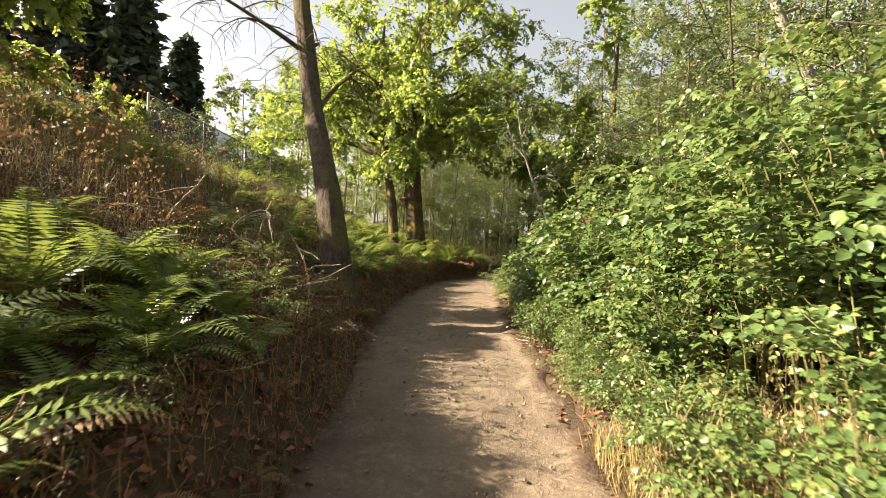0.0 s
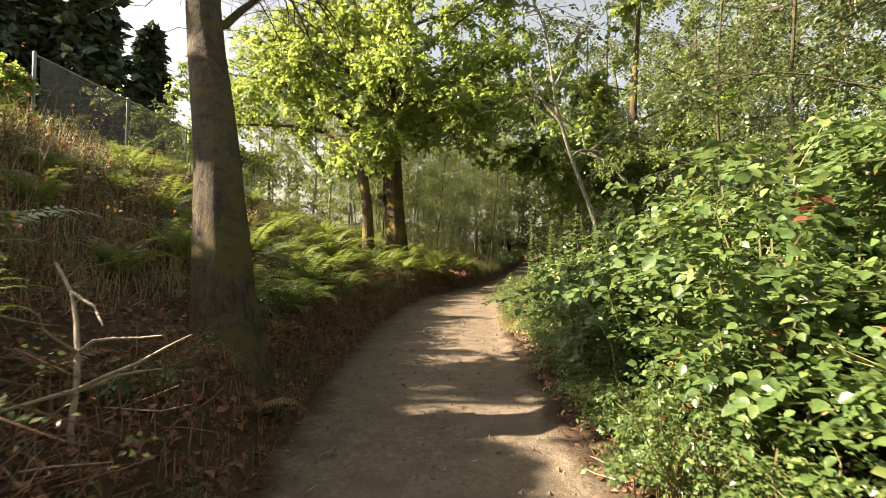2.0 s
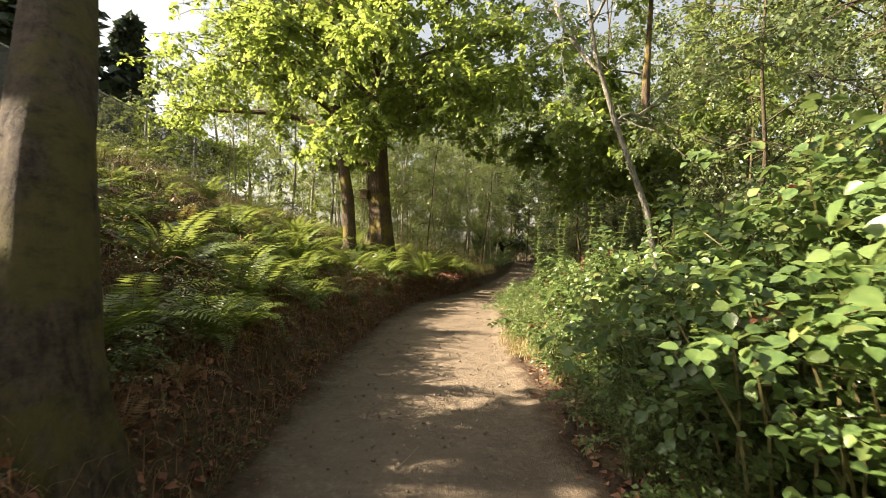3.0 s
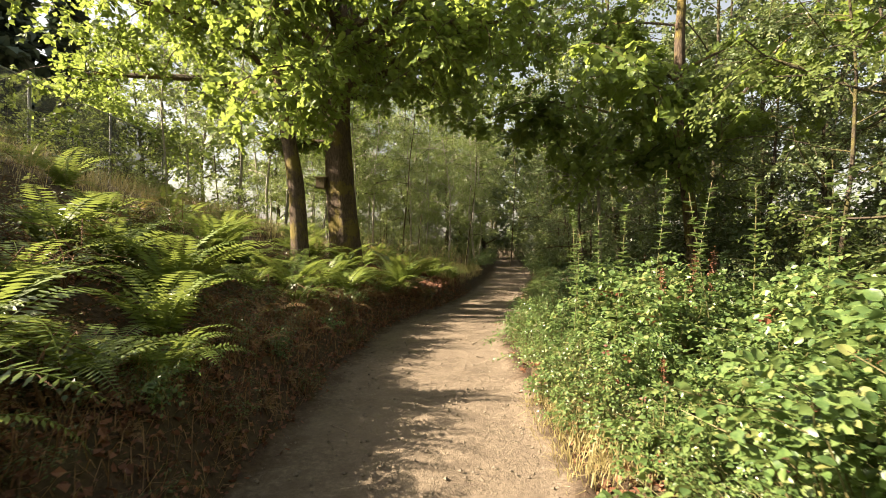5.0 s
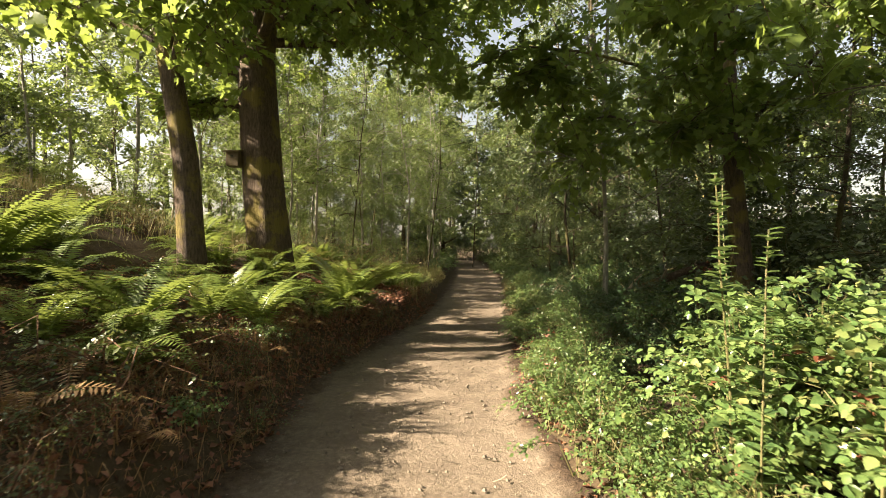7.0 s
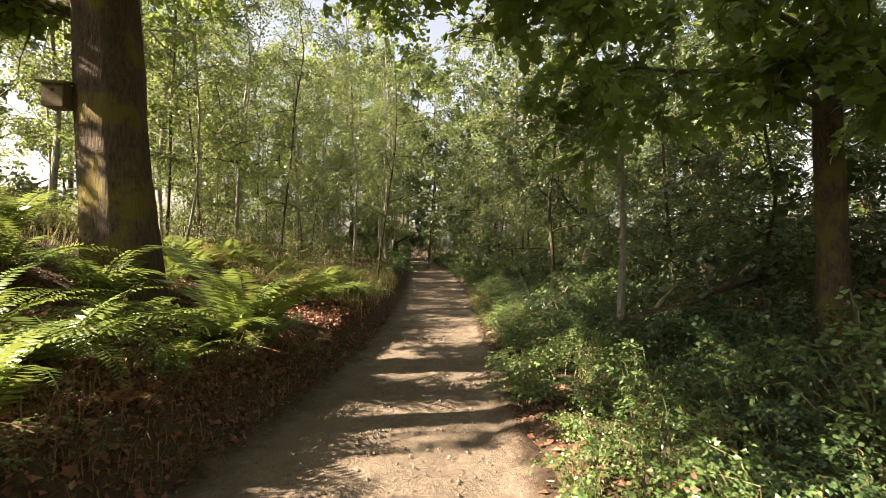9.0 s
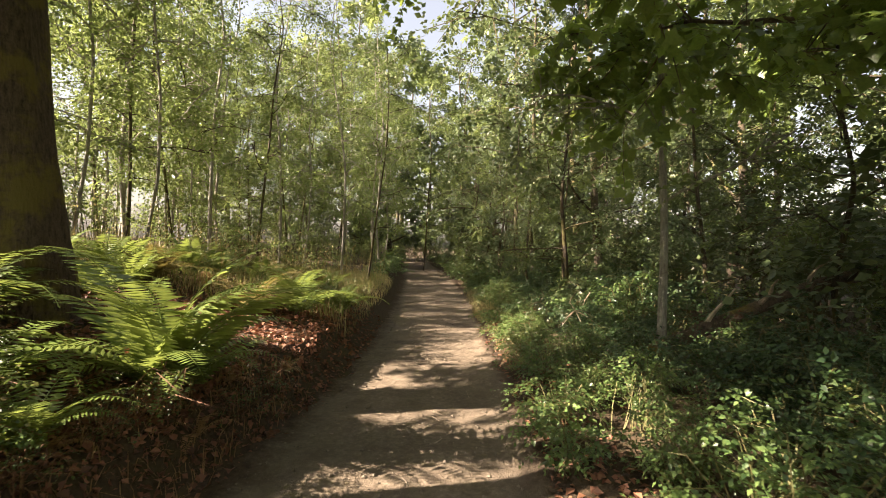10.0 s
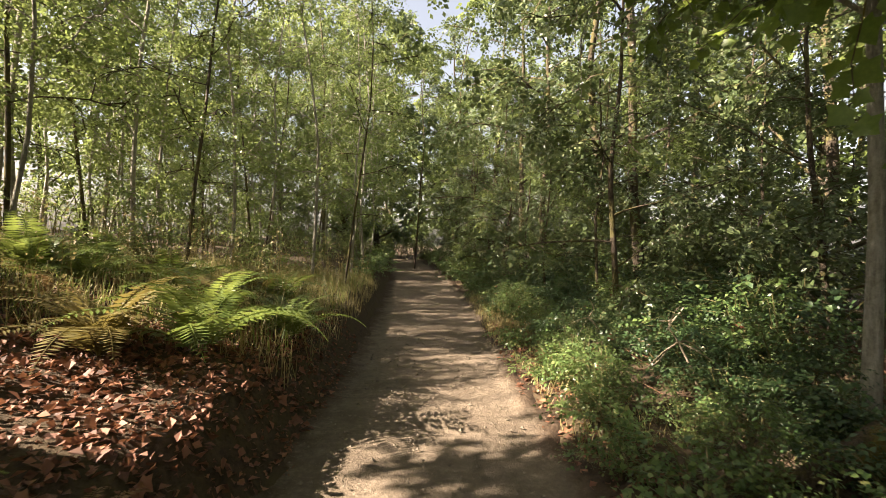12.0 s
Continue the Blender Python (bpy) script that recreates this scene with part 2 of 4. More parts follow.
class Soup:
    """Vertices and triangles gathered for one mesh."""

    def __init__(self):
        self.v, self.f, self.n = [], [], 0

    def add(self, verts, tris):
        self.v.append(np.asarray(verts, dtype=float))
        self.f.append(np.asarray(tris, dtype=int) + self.n)
        self.n += len(verts)

    def tube(self, pts, radii, sides=6, rough=0.0, rng=None):
        pts = np.asarray(pts, dtype=float)
        k = len(pts)
        tang = np.gradient(pts, axis=0)
        tang /= np.linalg.norm(tang, axis=1)[:, None] + 1e-9
        ref = np.array([0.31, 0.17, 0.93]) if abs(tang[0, 2]) < 0.8 else np.array([1.0, 0.1, 0.05])
        u = np.cross(tang, ref)
        u /= np.linalg.norm(u, axis=1)[:, None] + 1e-9
        w = np.cross(tang, u)
        a = np.arange(sides) * 2 * math.pi / sides
        rad = np.asarray(radii, dtype=float)[:, None] * np.ones(sides)
        if rough:
            run = np.concatenate([[0], np.cumsum(np.linalg.norm(np.diff(pts, axis=0), axis=1))])[:, None]
            turn = rng.uniform(0, 6.28, 4)
            rad = rad * (1 + rough * (0.5 * np.sin(3 * a + turn[0] + 0.9 * run) + 0.45 * np.sin(8 * a + turn[1] + 1.2 * np.sin(1.7 * run)) + 0.3 * np.sin(5 * a + 3.1 * run + turn[2])) + 0.25 * rough * rng.uniform(-1, 1, rad.shape))
        ring = pts[:, None] + (u[:, None] * np.cos(a)[None, :, None] + w[:, None] * np.sin(a)[None, :, None]) * rad[:, :, None]
        i = np.arange(k - 1)[:, None] * sides
        j = np.arange(sides)[None]
        jn = (j + 1) % sides
        q = np.stack([i + j, i + jn, i + sides + jn, i + sides + j], -1).reshape(-1, 4)
        tris = np.concatenate([q[:, [0, 1, 2]], q[:, [0, 2, 3]]])
        tip = len(ring.reshape(-1, 3))
        cap = np.array([[(k - 1) * sides + s, (k - 1) * sides + (s + 1) % sides, tip] for s in range(sides)])
        self.add(np.concatenate([ring.reshape(-1, 3), pts[-1:] + tang[-1:] * rad[-1, 0]]), np.concatenate([tris, cap]))

    def mesh(self, name, mat, smooth=False):
        return tri_mesh(name, np.concatenate(self.v), np.concatenate(self.f), mat, smooth)


# leaf outlines: y runs from stalk to tip, length 1
OVATE = (np.array([(0, 0, 0), (-0.33, 0.4, 0.09), (0.33, 0.4, 0.09), (0, 0.48, 0.0), (0, 1, -0.08)]), np.array([(0, 3, 1), (0, 2, 3), (1, 3, 4), (3, 2, 4)]))
PALM = [(0, 0.1), (-0.38, 0.02), (-0.34, 0.24), (-0.62, 0.44), (-0.3, 0.62), (0, 1.02), (0.3, 0.62), (0.62, 0.44), (0.34, 0.24), (0.38, 0.02)]
LOBED = (np.array([(0, 0.4, -0.03)] + [(x, y, 0.16 * abs(x) - 0.16 * y * y) for x, y in PALM]), np.array([(0, 1 + (i + 1) % 10, 1 + i) for i in range(10)]))
LOZENGE = (np.array([(0, 0, 0), (-0.34, 0.5, 0.06), (0, 1, -0.05), (0.34, 0.5, 0.06)]), np.array([(0, 2, 1), (0, 3, 2)]))

ROUNDED = (np.array([(0, 0, 0), (-0.3, 0.16, 0.08), (-0.43, 0.46, 0.1), (-0.26, 0.8, 0.03), (0, 1.05, -0.14), (0.26, 0.8, 0.03), (0.43, 0.46, 0.1), (0.3, 0.16, 0.08), (0, 0.5, -0.03)]),
           np.array([(0, 8, 1), (1, 8, 2), (2, 8, 3), (3, 8, 4), (4, 8, 5), (5, 8, 6), (6, 8, 7), (7, 8, 0)]))


def unit(v):
    return v / (np.linalg.norm(v, axis=-1, keepdims=True) + 1e-9)


def leafy(soup, starts, ways, lengths, k, size, shape, rng, lean=None, loose=0.25, keep=None):
    """Sprays: k leaves set alternately along each short shoot, lying roughly in one plane that faces up and out."""
    n = len(starts)
    ways = unit(np.asarray(ways, dtype=float))
    face = np.array([0, 0, 1.0]) + rng.normal(0, loose, (n, 3))
    if lean is not None:
        face = face + lean
    face = unit(face - ways * np.sum(face * ways, axis=1)[:, None])
    side = np.cross(ways, face)
    j = np.arange(k)
    sign = np.where(j % 2 == 0, 1.0, -1.0)
    u = (j + 0.7) / k
    droop = np.array([0, 0, -1.0]) * 0.22
    pos = starts[:, None] + (ways[:, None] * u[None, :, None] + droop * (u ** 2)[None, :, None]) * np.asarray(lengths)[:, None, None]
    pos = pos + rng.normal(0, 0.012, pos.shape)
    out = np.where(j == k - 1, 0.1, 0.85) * sign
    y = ways[:, None] * 0.55 + side[:, None] * out[None, :, None] + rng.normal(0, 0.2, pos.shape) + np.array([0, 0, -0.2])
    z = face[:, None] + rng.normal(0, loose, pos.shape)
    y, z, pos = y.reshape(-1, 3), z.reshape(-1, 3), pos.reshape(-1, 3)
    y = unit(y)
    z = unit(z - y * np.sum(z * y, axis=1)[:, None])
    sizes = size * rng.uniform(0.6, 1.2, len(pos)) * np.tile(1.1 - 0.35 * u, n)
    if keep is not None:
        ok = keep(pos)
        pos, y, z, sizes = pos[ok], y[ok], z[ok], sizes[ok]
    scatter_leaves(soup, pos, sizes, shape, rng, frames=(np.cross(y, z), y, z))


def leaf_frames(n, rng, flat=0.55, toward=None):
    """n random turns whose leaf plane faces up more or less; toward: a side the faces lean to."""
    up = np.array([0, 0, 1.0]) * flat + rng.normal(0, 0.45, (n, 3))
    if toward is not None:
        up = up + toward
    up /= np.linalg.norm(up, axis=1)[:, None]
    y = rng.normal(0, 1, (n, 3))
    y[:, 2] -= 0.5
    y -= up * np.sum(y * up, axis=1)[:, None]
    y /= np.linalg.norm(y, axis=1)[:, None] + 1e-9
    x = np.cross(y, up)
    return x, y, up


def scatter_leaves(soup, places, sizes, shape, rng, flat=0.55, toward=None, frames=None):
    t, f = shape
    n = len(places)
    if n == 0:
        return
    x, y, z = frames or leaf_frames(n, rng, flat, toward)
    sizes = np.asarray(sizes)[:, None, None]
    v = places[:, None] + sizes * (t[None, :, 0:1] * x[:, None] + t[None, :, 1:2] * y[:, None] + t[None, :, 2:3] * z[:, None])
    tris = f[None] + (np.arange(n) * len(t))[:, None, None]
    soup.add(v.reshape(-1, 3), tris.reshape(-1, 3))


def bough(start, way, length, rng, steps=6, wander=0.18, lift=0.0, droop=0.0):
    """A crooked line of steps + 1 points from start along way."""
    p, d = np.array(start, dtype=float), np.array(way, dtype=float)
    d /= np.linalg.norm(d)
    out = [p.copy()]
    for i in range(steps):
        d = d + rng.normal(0, wander, 3)
        d[2] += lift - droop * (i + 1) / steps
        d /= np.linalg.norm(d)
        p = p + d * length / steps
        out.append(p.copy())
    return np.array(out)


def smooth_step(v):
    v = np.clip(v, 0, 1)
    return v * v * (3 - 2 * v)


# ---------------------------------------------------------------- plan
Y_L = [-30, 0, 4, 6, 8, 10, 11, 13.5, 15, 16.6, 18.5, 20.2, 22, 24.5, 28, 35, 50, 70, 120]
X_L = [-0.2, -0.35, -0.45, -0.63, -0.7, -0.72, -0.62, -0.42, -0.2, 0.05, 0.85, 1.55, 2.1, 2.8, 3.65, 5.3, 8.3, 11.0, 16]
Y_R = [-30, 0, 4.5, 7, 8.7, 11.4, 13.2, 15, 16.5, 19, 22, 26.5, 31.5, 35, 51, 70, 120]
X_R = [1.3, 1.1, 1.14, 1.17, 1.24, 1.4, 1.6, 1.8, 2.25, 3.0, 3.85, 5.3, 6.6, 7.4, 10.4, 13.0, 18]


def left_edge(y):
    return np.interp(y, Y_L, X_L)


def right_edge(y):
    return np.interp(y, Y_R, X_R)


def wave(x, y, s, seed):
    """Cheap smooth unevenness, about -1 to 1."""
    return (np.sin(x * s + seed) * np.cos(y * s * 1.13 + seed * 2.1) + 0.6 * np.sin(x * s * 2.3 + y * s * 1.7 + seed * 3.3) + 0.4 * np.cos(y * s * 3.9 - x * s * 3.1 + seed)) / 2.0


def base_height(y):
    return np.interp(y, [-40, -5, 0, 4, 7.5, 15, 30, 60, 120], [-0.6, -0.5, -0.3, -0.12, 0, 0, 0.05, 0.6, 1.2])


def height(x, y):
    x, y = np.asarray(x, dtype=float), np.asarray(y, dtype=float)
    dl, dr = left_edge(y) - x, x - right_edge(y)
    crest = np.interp(y, [-30, 18, 23, 28, 60], [2.4, 2.4, 2.2, 1.0, 0.6])
    broad = np.interp(y, [10, 14, 19, 24, 30], [5.0, 5.2, 8.0, 10.0, 10.0])
    rise = np.clip(dl / broad, 0, 1)
    left = 0.38 * smooth_step(dl / 0.42) + crest * (0.55 * rise + 0.45 * smooth_step(rise))
    right = 0.1 * smooth_step(dr / 0.4) + 0.12 * smooth_step((dr - 1) / 4)
    out = np.clip(np.maximum(dl, dr), 0, 1)
    return base_height(y) + left + right + out * (0.07 * wave(x, y, 1.9, 1.0) + 0.1 * wave(x, y, 0.5, 4.0)) - 0.05 * (np.maximum(dl, dr) < 0)


def spot(x, y, sink=0.0):
    return (x, y, float(height(x, y)) - sink)


# ground: one sheet, fine near the path, reaching the horizon
gx = np.concatenate([[-900, -300, -120, -60, -36, -26], np.arange(-20, -8, 0.8), np.arange(-8, 9, 0.2), np.arange(9, 22, 0.8), [26, 36, 60, 120, 300, 900]])
gy = np.concatenate([[-900, -300, -100, -40, -20, -10], np.arange(-5, 32, 0.2), np.arange(32, 60, 1.0), [64, 75, 90, 120, 200, 400, 1000]])
GX, GY = np.meshgrid(gx, gy)
GZ = height(GX, GY)
nx, ny = len(gx), len(gy)
ii = (np.arange(ny - 1)[:, None] * nx + np.arange(nx - 1)[None]).ravel()
tris = np.concatenate([np.stack([ii, ii + 1, ii + nx + 1], 1), np.stack([ii, ii + nx + 1, ii + nx], 1)])
ground = new("ground", tri_mesh("ground", np.stack([GX.ravel(), GY.ravel(), GZ.ravel()], 1), tris, M_SOIL, True))
tagged(ground, "dark brown woodland soil rising to a bank beside the path", "ground", kind="structure")

# path: trodden strip with uneven edges, slightly above the soil
py = np.concatenate([np.arange(-25, 30, 0.12), np.arange(30, 56, 0.5)])
pu = np.linspace(0, 1, 29)
PY, PU = np.meshgrid(py, pu, indexing="ij")
edge_l = left_edge(PY) - 0.3 + 0.1 * wave(PY, PY * 0.3, 2.3, 7.0)
edge_r = right_edge(PY) + 0.22 + 0.12 * wave(PY, PY * 0.3, 2.7, 2.0)
PX = edge_l + (edge_r - edge_l) * PU
rim = np.minimum(PU, 1 - PU)
PZ = base_height(PY) + 0.016 * wave(PX, PY, 3.1, 5.0) + 0.011 * wave(PX, PY, 9.0, 2.0) + 0.006 * wave(PX, PY, 21.0, 3.0) + 0.1 * (1 - smooth_step(rim / 0.16)) - 0.12 * (rim < 0.01)
verge = np.maximum(left_edge(PY) - PX, PX - right_edge(PY)) > 0.03
PZ = np.where(verge, np.minimum(PZ, height(PX, PY) + 0.014), PZ)
m_, k_ = PX.shape
ii = (np.arange(m_ - 1)[:, None] * k_ + np.arange(k_ - 1)[None]).ravel()
tris = np.concatenate([np.stack([ii, ii + 1, ii + k_ + 1], 1), np.stack([ii, ii + k_ + 1, ii + k_], 1)])
trail_mesh = tri_mesh("footpath", np.stack([PX.ravel(), PY.ravel(), PZ.ravel()], 1), tris, M_PATH, True)
rim_data = trail_mesh.attributes.new("rim", "FLOAT", "POINT")
rim_data.data.foreach_set("value", np.clip(np.maximum(1 - PU / 0.24, 1 - (1 - PU) / 0.16), 0, 1).ravel().astype(np.float32))
trail = new("footpath", trail_mesh)
tagged(trail, "pale brown trodden dirt footpath through the woods", "path", kind="structure")


# ---------------------------------------------------------------- plant makers
def make_tree(name, label, trunk, radii, limbs, bark, leaf_mat, shape, leaf_size, seed, twig_leaves=16, twigs=7, sub=5, category="tree", sides=12, group="", droop=0.35, fine_twigs=True, lowest=-9.0, limb_share=0.42):
    """trunk: its line; limbs: (share of the trunk's height, way, length, thickness if stout). Parts: trunk, each limb, crown."""
    rng = np.random.default_rng(seed)
    root = thing(name, label, category, group)
    trunk, radii = np.array(trunk, dtype=float), np.array(radii, dtype=float)
    s = np.linspace(0, 1, len(trunk))
    fine = np.linspace(0, 1, max(14, len(trunk) * 7))
    line = np.stack([np.interp(fine, s, trunk[:, i]) for i in range(3)], 1)
    line[1:-1] = (line[:-2] + 2 * line[1:-1] + line[2:]) / 4
    rad = np.interp(fine, s, radii)
    rad[0] *= 1.25
    bole = Soup()
    bole.tube(line, rad, sides, 0.06, rng)
    part("trunk", bole.mesh("trunk", bark, True), root)
    crown, twigwood = Soup(), Soup()
    shoots, shoot_ways, shoot_runs = [], [], []
    for share, way, length, *thick in limbs:
        start = np.array([np.interp(share, fine, line[:, i]) for i in range(3)])
        r0 = thick[0] if thick else max(0.012, np.interp(share, fine, rad) * limb_share)
        main = bough(start, way, length, rng, 7, 0.13, 0.02, droop * 0.25)
        limb = Soup()
        limb.tube(main, np.linspace(r0, 0.035 if thick else 0.012, len(main)), 7 if fine_twigs else 4)
        for _ in range(sub):
            k = rng.uniform(0.5 if thick else 0.25, 1.0)
            at = np.array([np.interp(k, np.linspace(0, 1, len(main)), main[:, i]) for i in range(3)])
            side = rng.normal(0, 1, 3) + (main[-1] - main[0]) / length
            side[2] *= 0.5
            branch = bough(at, side, length * rng.uniform(0.25, 0.5), rng, 5, 0.2, 0.0, droop)
            twigwood.tube(branch[:: 1 if fine_twigs else 2], np.linspace(0.014, 0.005, len(branch))[:: 1 if fine_twigs else 2], 4 if fine_twigs else 3)
            for _ in range(twigs):
                b = branch[rng.integers(1, len(branch))]
                tw = bough(b, rng.normal(0, 1, 3) * (1, 1, 0.5), rng.uniform(0.3, 0.7), rng, 3, 0.2, 0.0, droop)
                if fine_twigs:
                    twigwood.tube(tw, np.linspace(0.005, 0.003, 4), 3)
                shoots += [tw[0], tw[1], tw[2]]
                shoot_ways += [tw[1] - tw[0] + rng.normal(0, 0.06, 3), tw[2] - tw[1] + rng.normal(0, 0.06, 3), tw[3] - tw[2]]
                shoot_runs += [0.28, 0.26, 0.24]
        part("limb", limb.mesh("limb", bark), root)
    tagged(part("branchwork", twigwood.mesh("branchwork", bark), root), kind="stuff")
    leafy(crown, np.array(shoots), np.array(shoot_ways), np.array(shoot_runs), max(3, twig_leaves // 3), leaf_size, shape, rng, None, 0.3, lambda p: p[:, 2] > lowest)
    part("crown", crown.mesh("crown", leaf_mat, True), root)
    return root


def make_shrub(name, label, seed, leaf_mat, shape, leaf_size, canes, tall, wide, per_cane, category="shrub", group="", cane_mat=None, reds=0):
    """Arching canes from one root, clothed in leaves. Parts: canes, foliage."""
    rng = np.random.default_rng(seed)
    root = thing(name, label, category, group)
    stems, leaves, red = Soup(), Soup(), Soup()
    for c in range(canes):
        a = rng.uniform(0, 2 * math.pi)
        out = wide * math.sqrt(rng.uniform(0.02, 1))
        top = tall * rng.uniform(0.55, 1.05) * (1 - 0.35 * (out / wide) ** 2)
        s = np.linspace(0, 1, 7)
        foot = rng.normal(0, wide * 0.2, 2)
        r = out * s ** 1.5
        line = np.stack([foot[0] + np.cos(a) * r, foot[1] + np.sin(a) * r, top * (1 - (1 - s) ** 1.8) - 0.25 * out * np.clip(s - 0.7, 0, 1) * 3], 1)
        line[1:] += rng.normal(0, 0.035, (6, 3))
        stems.tube(line[::2], np.linspace(0.009, 0.003, 4), 3)
        n = max(3, per_cane // 5)
        u = (1 - rng.uniform(0, 1, n) ** 1.4 * 0.88) * 6
        i0 = np.clip(u.astype(int), 0, 5)
        at = line[i0] + (line[i0 + 1] - line[i0]) * (u - i0)[:, None]
        at[:, 2] = np.maximum(at[:, 2], 0.03)
        outward = np.stack([at[:, 0], at[:, 1], np.zeros(n)], 1) / wide
        ways = outward * 1.1 + rng.normal(0, 0.75, (n, 3)) * (1, 1, 0.55) + (line[i0 + 1] - line[i0]) * 1.5
        runs = leaf_size * rng.uniform(2.0, 4.2, n)
        isred = rng.uniform(0, 1, n) < reds * 2
        leafy(leaves, at[~isred], ways[~isred], runs[~isred], 6, leaf_size, shape, rng, outward[~isred] * 0.55, 0.3)
        if isred.any():
            leafy(red, at[isred], ways[isred], runs[isred], 5, leaf_size, shape, rng)
    tagged(part("branchwork", stems.mesh("branchwork", cane_mat or M_CANE), root), kind="stuff")
    part("foliage", leaves.mesh("foliage", leaf_mat, True), root)
    if red.n:
        part("red_leaves", red.mesh("red_leaves", M_RED), root, "reddened leaves among the green")
    return root


def frond_mesh(rng, length, mat, arch=0.9, pairs=19):
    k = np.linspace(0.12, 0.99, pairs)
    s = np.concatenate([[0, 0.06], k, [1.0]])
    tilt = math.radians(74) - (math.radians(62) + arch * math.radians(52)) * s ** 1.25
    step = np.diff(s) * length
    line = np.stack([0.04 * length * np.sin(s * 3) * rng.uniform(-1, 1), np.concatenate([[0], np.cumsum(np.cos(tilt[:-1]) * step)]), np.concatenate([[0], np.cumsum(np.sin(tilt[:-1]) * step)])], 1)
    soup = Soup()
    soup.tube(line, np.linspace(0.005, 0.0015, len(s)), 3)
    pos = line[2:-1]
    tang = unit(np.gradient(pos, axis=0))
    size = length * 0.145 * np.sin(np.clip(k * 1.02, 0, 1) ** 0.6 * math.pi) ** 0.8 + 0.012
    for sign in (-1, 1):
        y = unit(np.stack([np.full(pairs, sign * 1.0), np.zeros(pairs), np.full(pairs, -0.12)], 1) + tang * 0.3 + rng.normal(0, 0.06, (pairs, 3)))
        x = unit(np.cross(y, np.cross(y, tang)))
        tip = pos + y * size[:, None]
        wide = x * 0.1 * size[:, None]
        mid = pos + y * size[:, None] * 0.45
        base = 3 * (np.arange(pairs) + 2) + (0 if sign < 0 else 1)
        first = soup.n
        soup.v.append(np.stack([mid - wide, tip, mid + wide], 1).reshape(-1, 3))
        new_at = first + 3 * np.arange(pairs)
        soup.f.append(np.concatenate([np.stack([base, new_at + 1, new_at], 1), np.stack([base, new_at + 2, new_at + 1], 1)]))
        soup.n += 3 * pairs
    return soup.mesh("frond", mat)


FRONDS = {}


def make_fern(name, label, seed, mat, length, count, arch, group):
    rng = np.random.default_rng(seed)
    if (mat.name, length) not in FRONDS:
        FRONDS[mat.name, length] = [frond_mesh(rng, length * f, mat, a, int(32 * length)) for f, a in ((1.0, arch), (0.85, arch * 1.15), (1.08, arch * 0.8))]
    root = thing(name, label, "fern", group)
    for i in range(count):
        ob = part("frond", FRONDS[mat.name, length][i % 3], root)
        ob.matrix_basis = pose(0, 0, 0, rng.uniform(-26, 14), rng.uniform(-14, 14), i * 360 / count + rng.uniform(-14, 14)) @ Matrix.Scale(rng.uniform(0.75, 1.1), 4)
    return root


def blades(soup, places, length, rng, width=0.006, bend=0.5):
    """Grass blades of three joints each."""
    n = len(places)
    a = rng.uniform(0, 2 * math.pi, n)
    ln = length * rng.uniform(0.5, 1.2, n)
    b = rng.uniform(0.1, bend, n)
    w = np.stack([-np.sin(a), np.cos(a), np.zeros(n)], 1) * width
    o = np.stack([np.cos(a), np.sin(a), np.zeros(n)], 1)
    up = np.array([0, 0, 1.0])
    p1 = places + up * (ln * 0.55)[:, None] + o * (ln * b * 0.35)[:, None]
    p2 = places + up * (ln * (1 - 0.45 * b))[:, None] + o * (ln * b)[:, None]
    v = np.stack([places - w, places + w, p1 - w * 0.7, p1 + w * 0.7, p2], 1)
    f = np.array([(0, 1, 3), (0, 3, 2), (2, 3, 4)])
    soup.add(v.reshape(-1, 3), (f[None] + (np.arange(n) * 5)[:, None, None]).reshape(-1, 3))


def put_copies(makers, places):
    """The makers' first uses are moved to the first places; the rest are copies. places: x, y, turn, scale."""
    used = set()
    for i, (x, y, turn, size) in enumerate(places):
        ob = makers[i % len(makers)]
        m = pose(*spot(x, y, 0.03), 0, 0, turn) @ Matrix.Scale(size, 4)
        if i % len(makers) in used:
            copy_thing(ob, m)
        else:
            later.append((ob, m))
            used.add(i % len(makers))


later = []


def settle():
    for ob, m in later:
        ob.matrix_basis = m
    later.clear()


rnd = random.Random(11)

# ---------------------------------------------------------------- the tall trees by the path
tree_a = make_tree("alder_tree", "leaning grey-brown alder on the bank beside the path", [(-1.15, 6.9, 0.1), (-1.2, 6.95, 0.7), (-1.38, 7.2, 1.7), (-1.85, 7.9, 3.1), (-2.3, 8.5, 5.2), (-2.4, 8.8, 8.5), (-2.2, 9.0, 12.5)],
                   [0.36, 0.225, 0.17, 0.148, 0.13, 0.1, 0.03],
                   [(0.5, (0.7, 1.0, 0.8), 2.0), (0.58, (-1.0, -0.5, 0.5), 2.6), (0.6, (-0.3, 1, 0.5), 2.8), (0.66, (1, 0.3, 0.45), 2.8), (0.68, (-1, 0.4, 0.4), 3.0), (0.75, (0.4, -1, 0.4), 2.8), (0.8, (-0.5, 1, 0.5), 2.8), (0.88, (1, 0, 0.6), 2.2), (0.95, (-0.6, -0.4, 0.8), 2.0)],
                   M_BARK, M_SMALL, OVATE, 0.1, 1, 17, 9, 8, limb_share=0.3, sides=26, lowest=5.6)
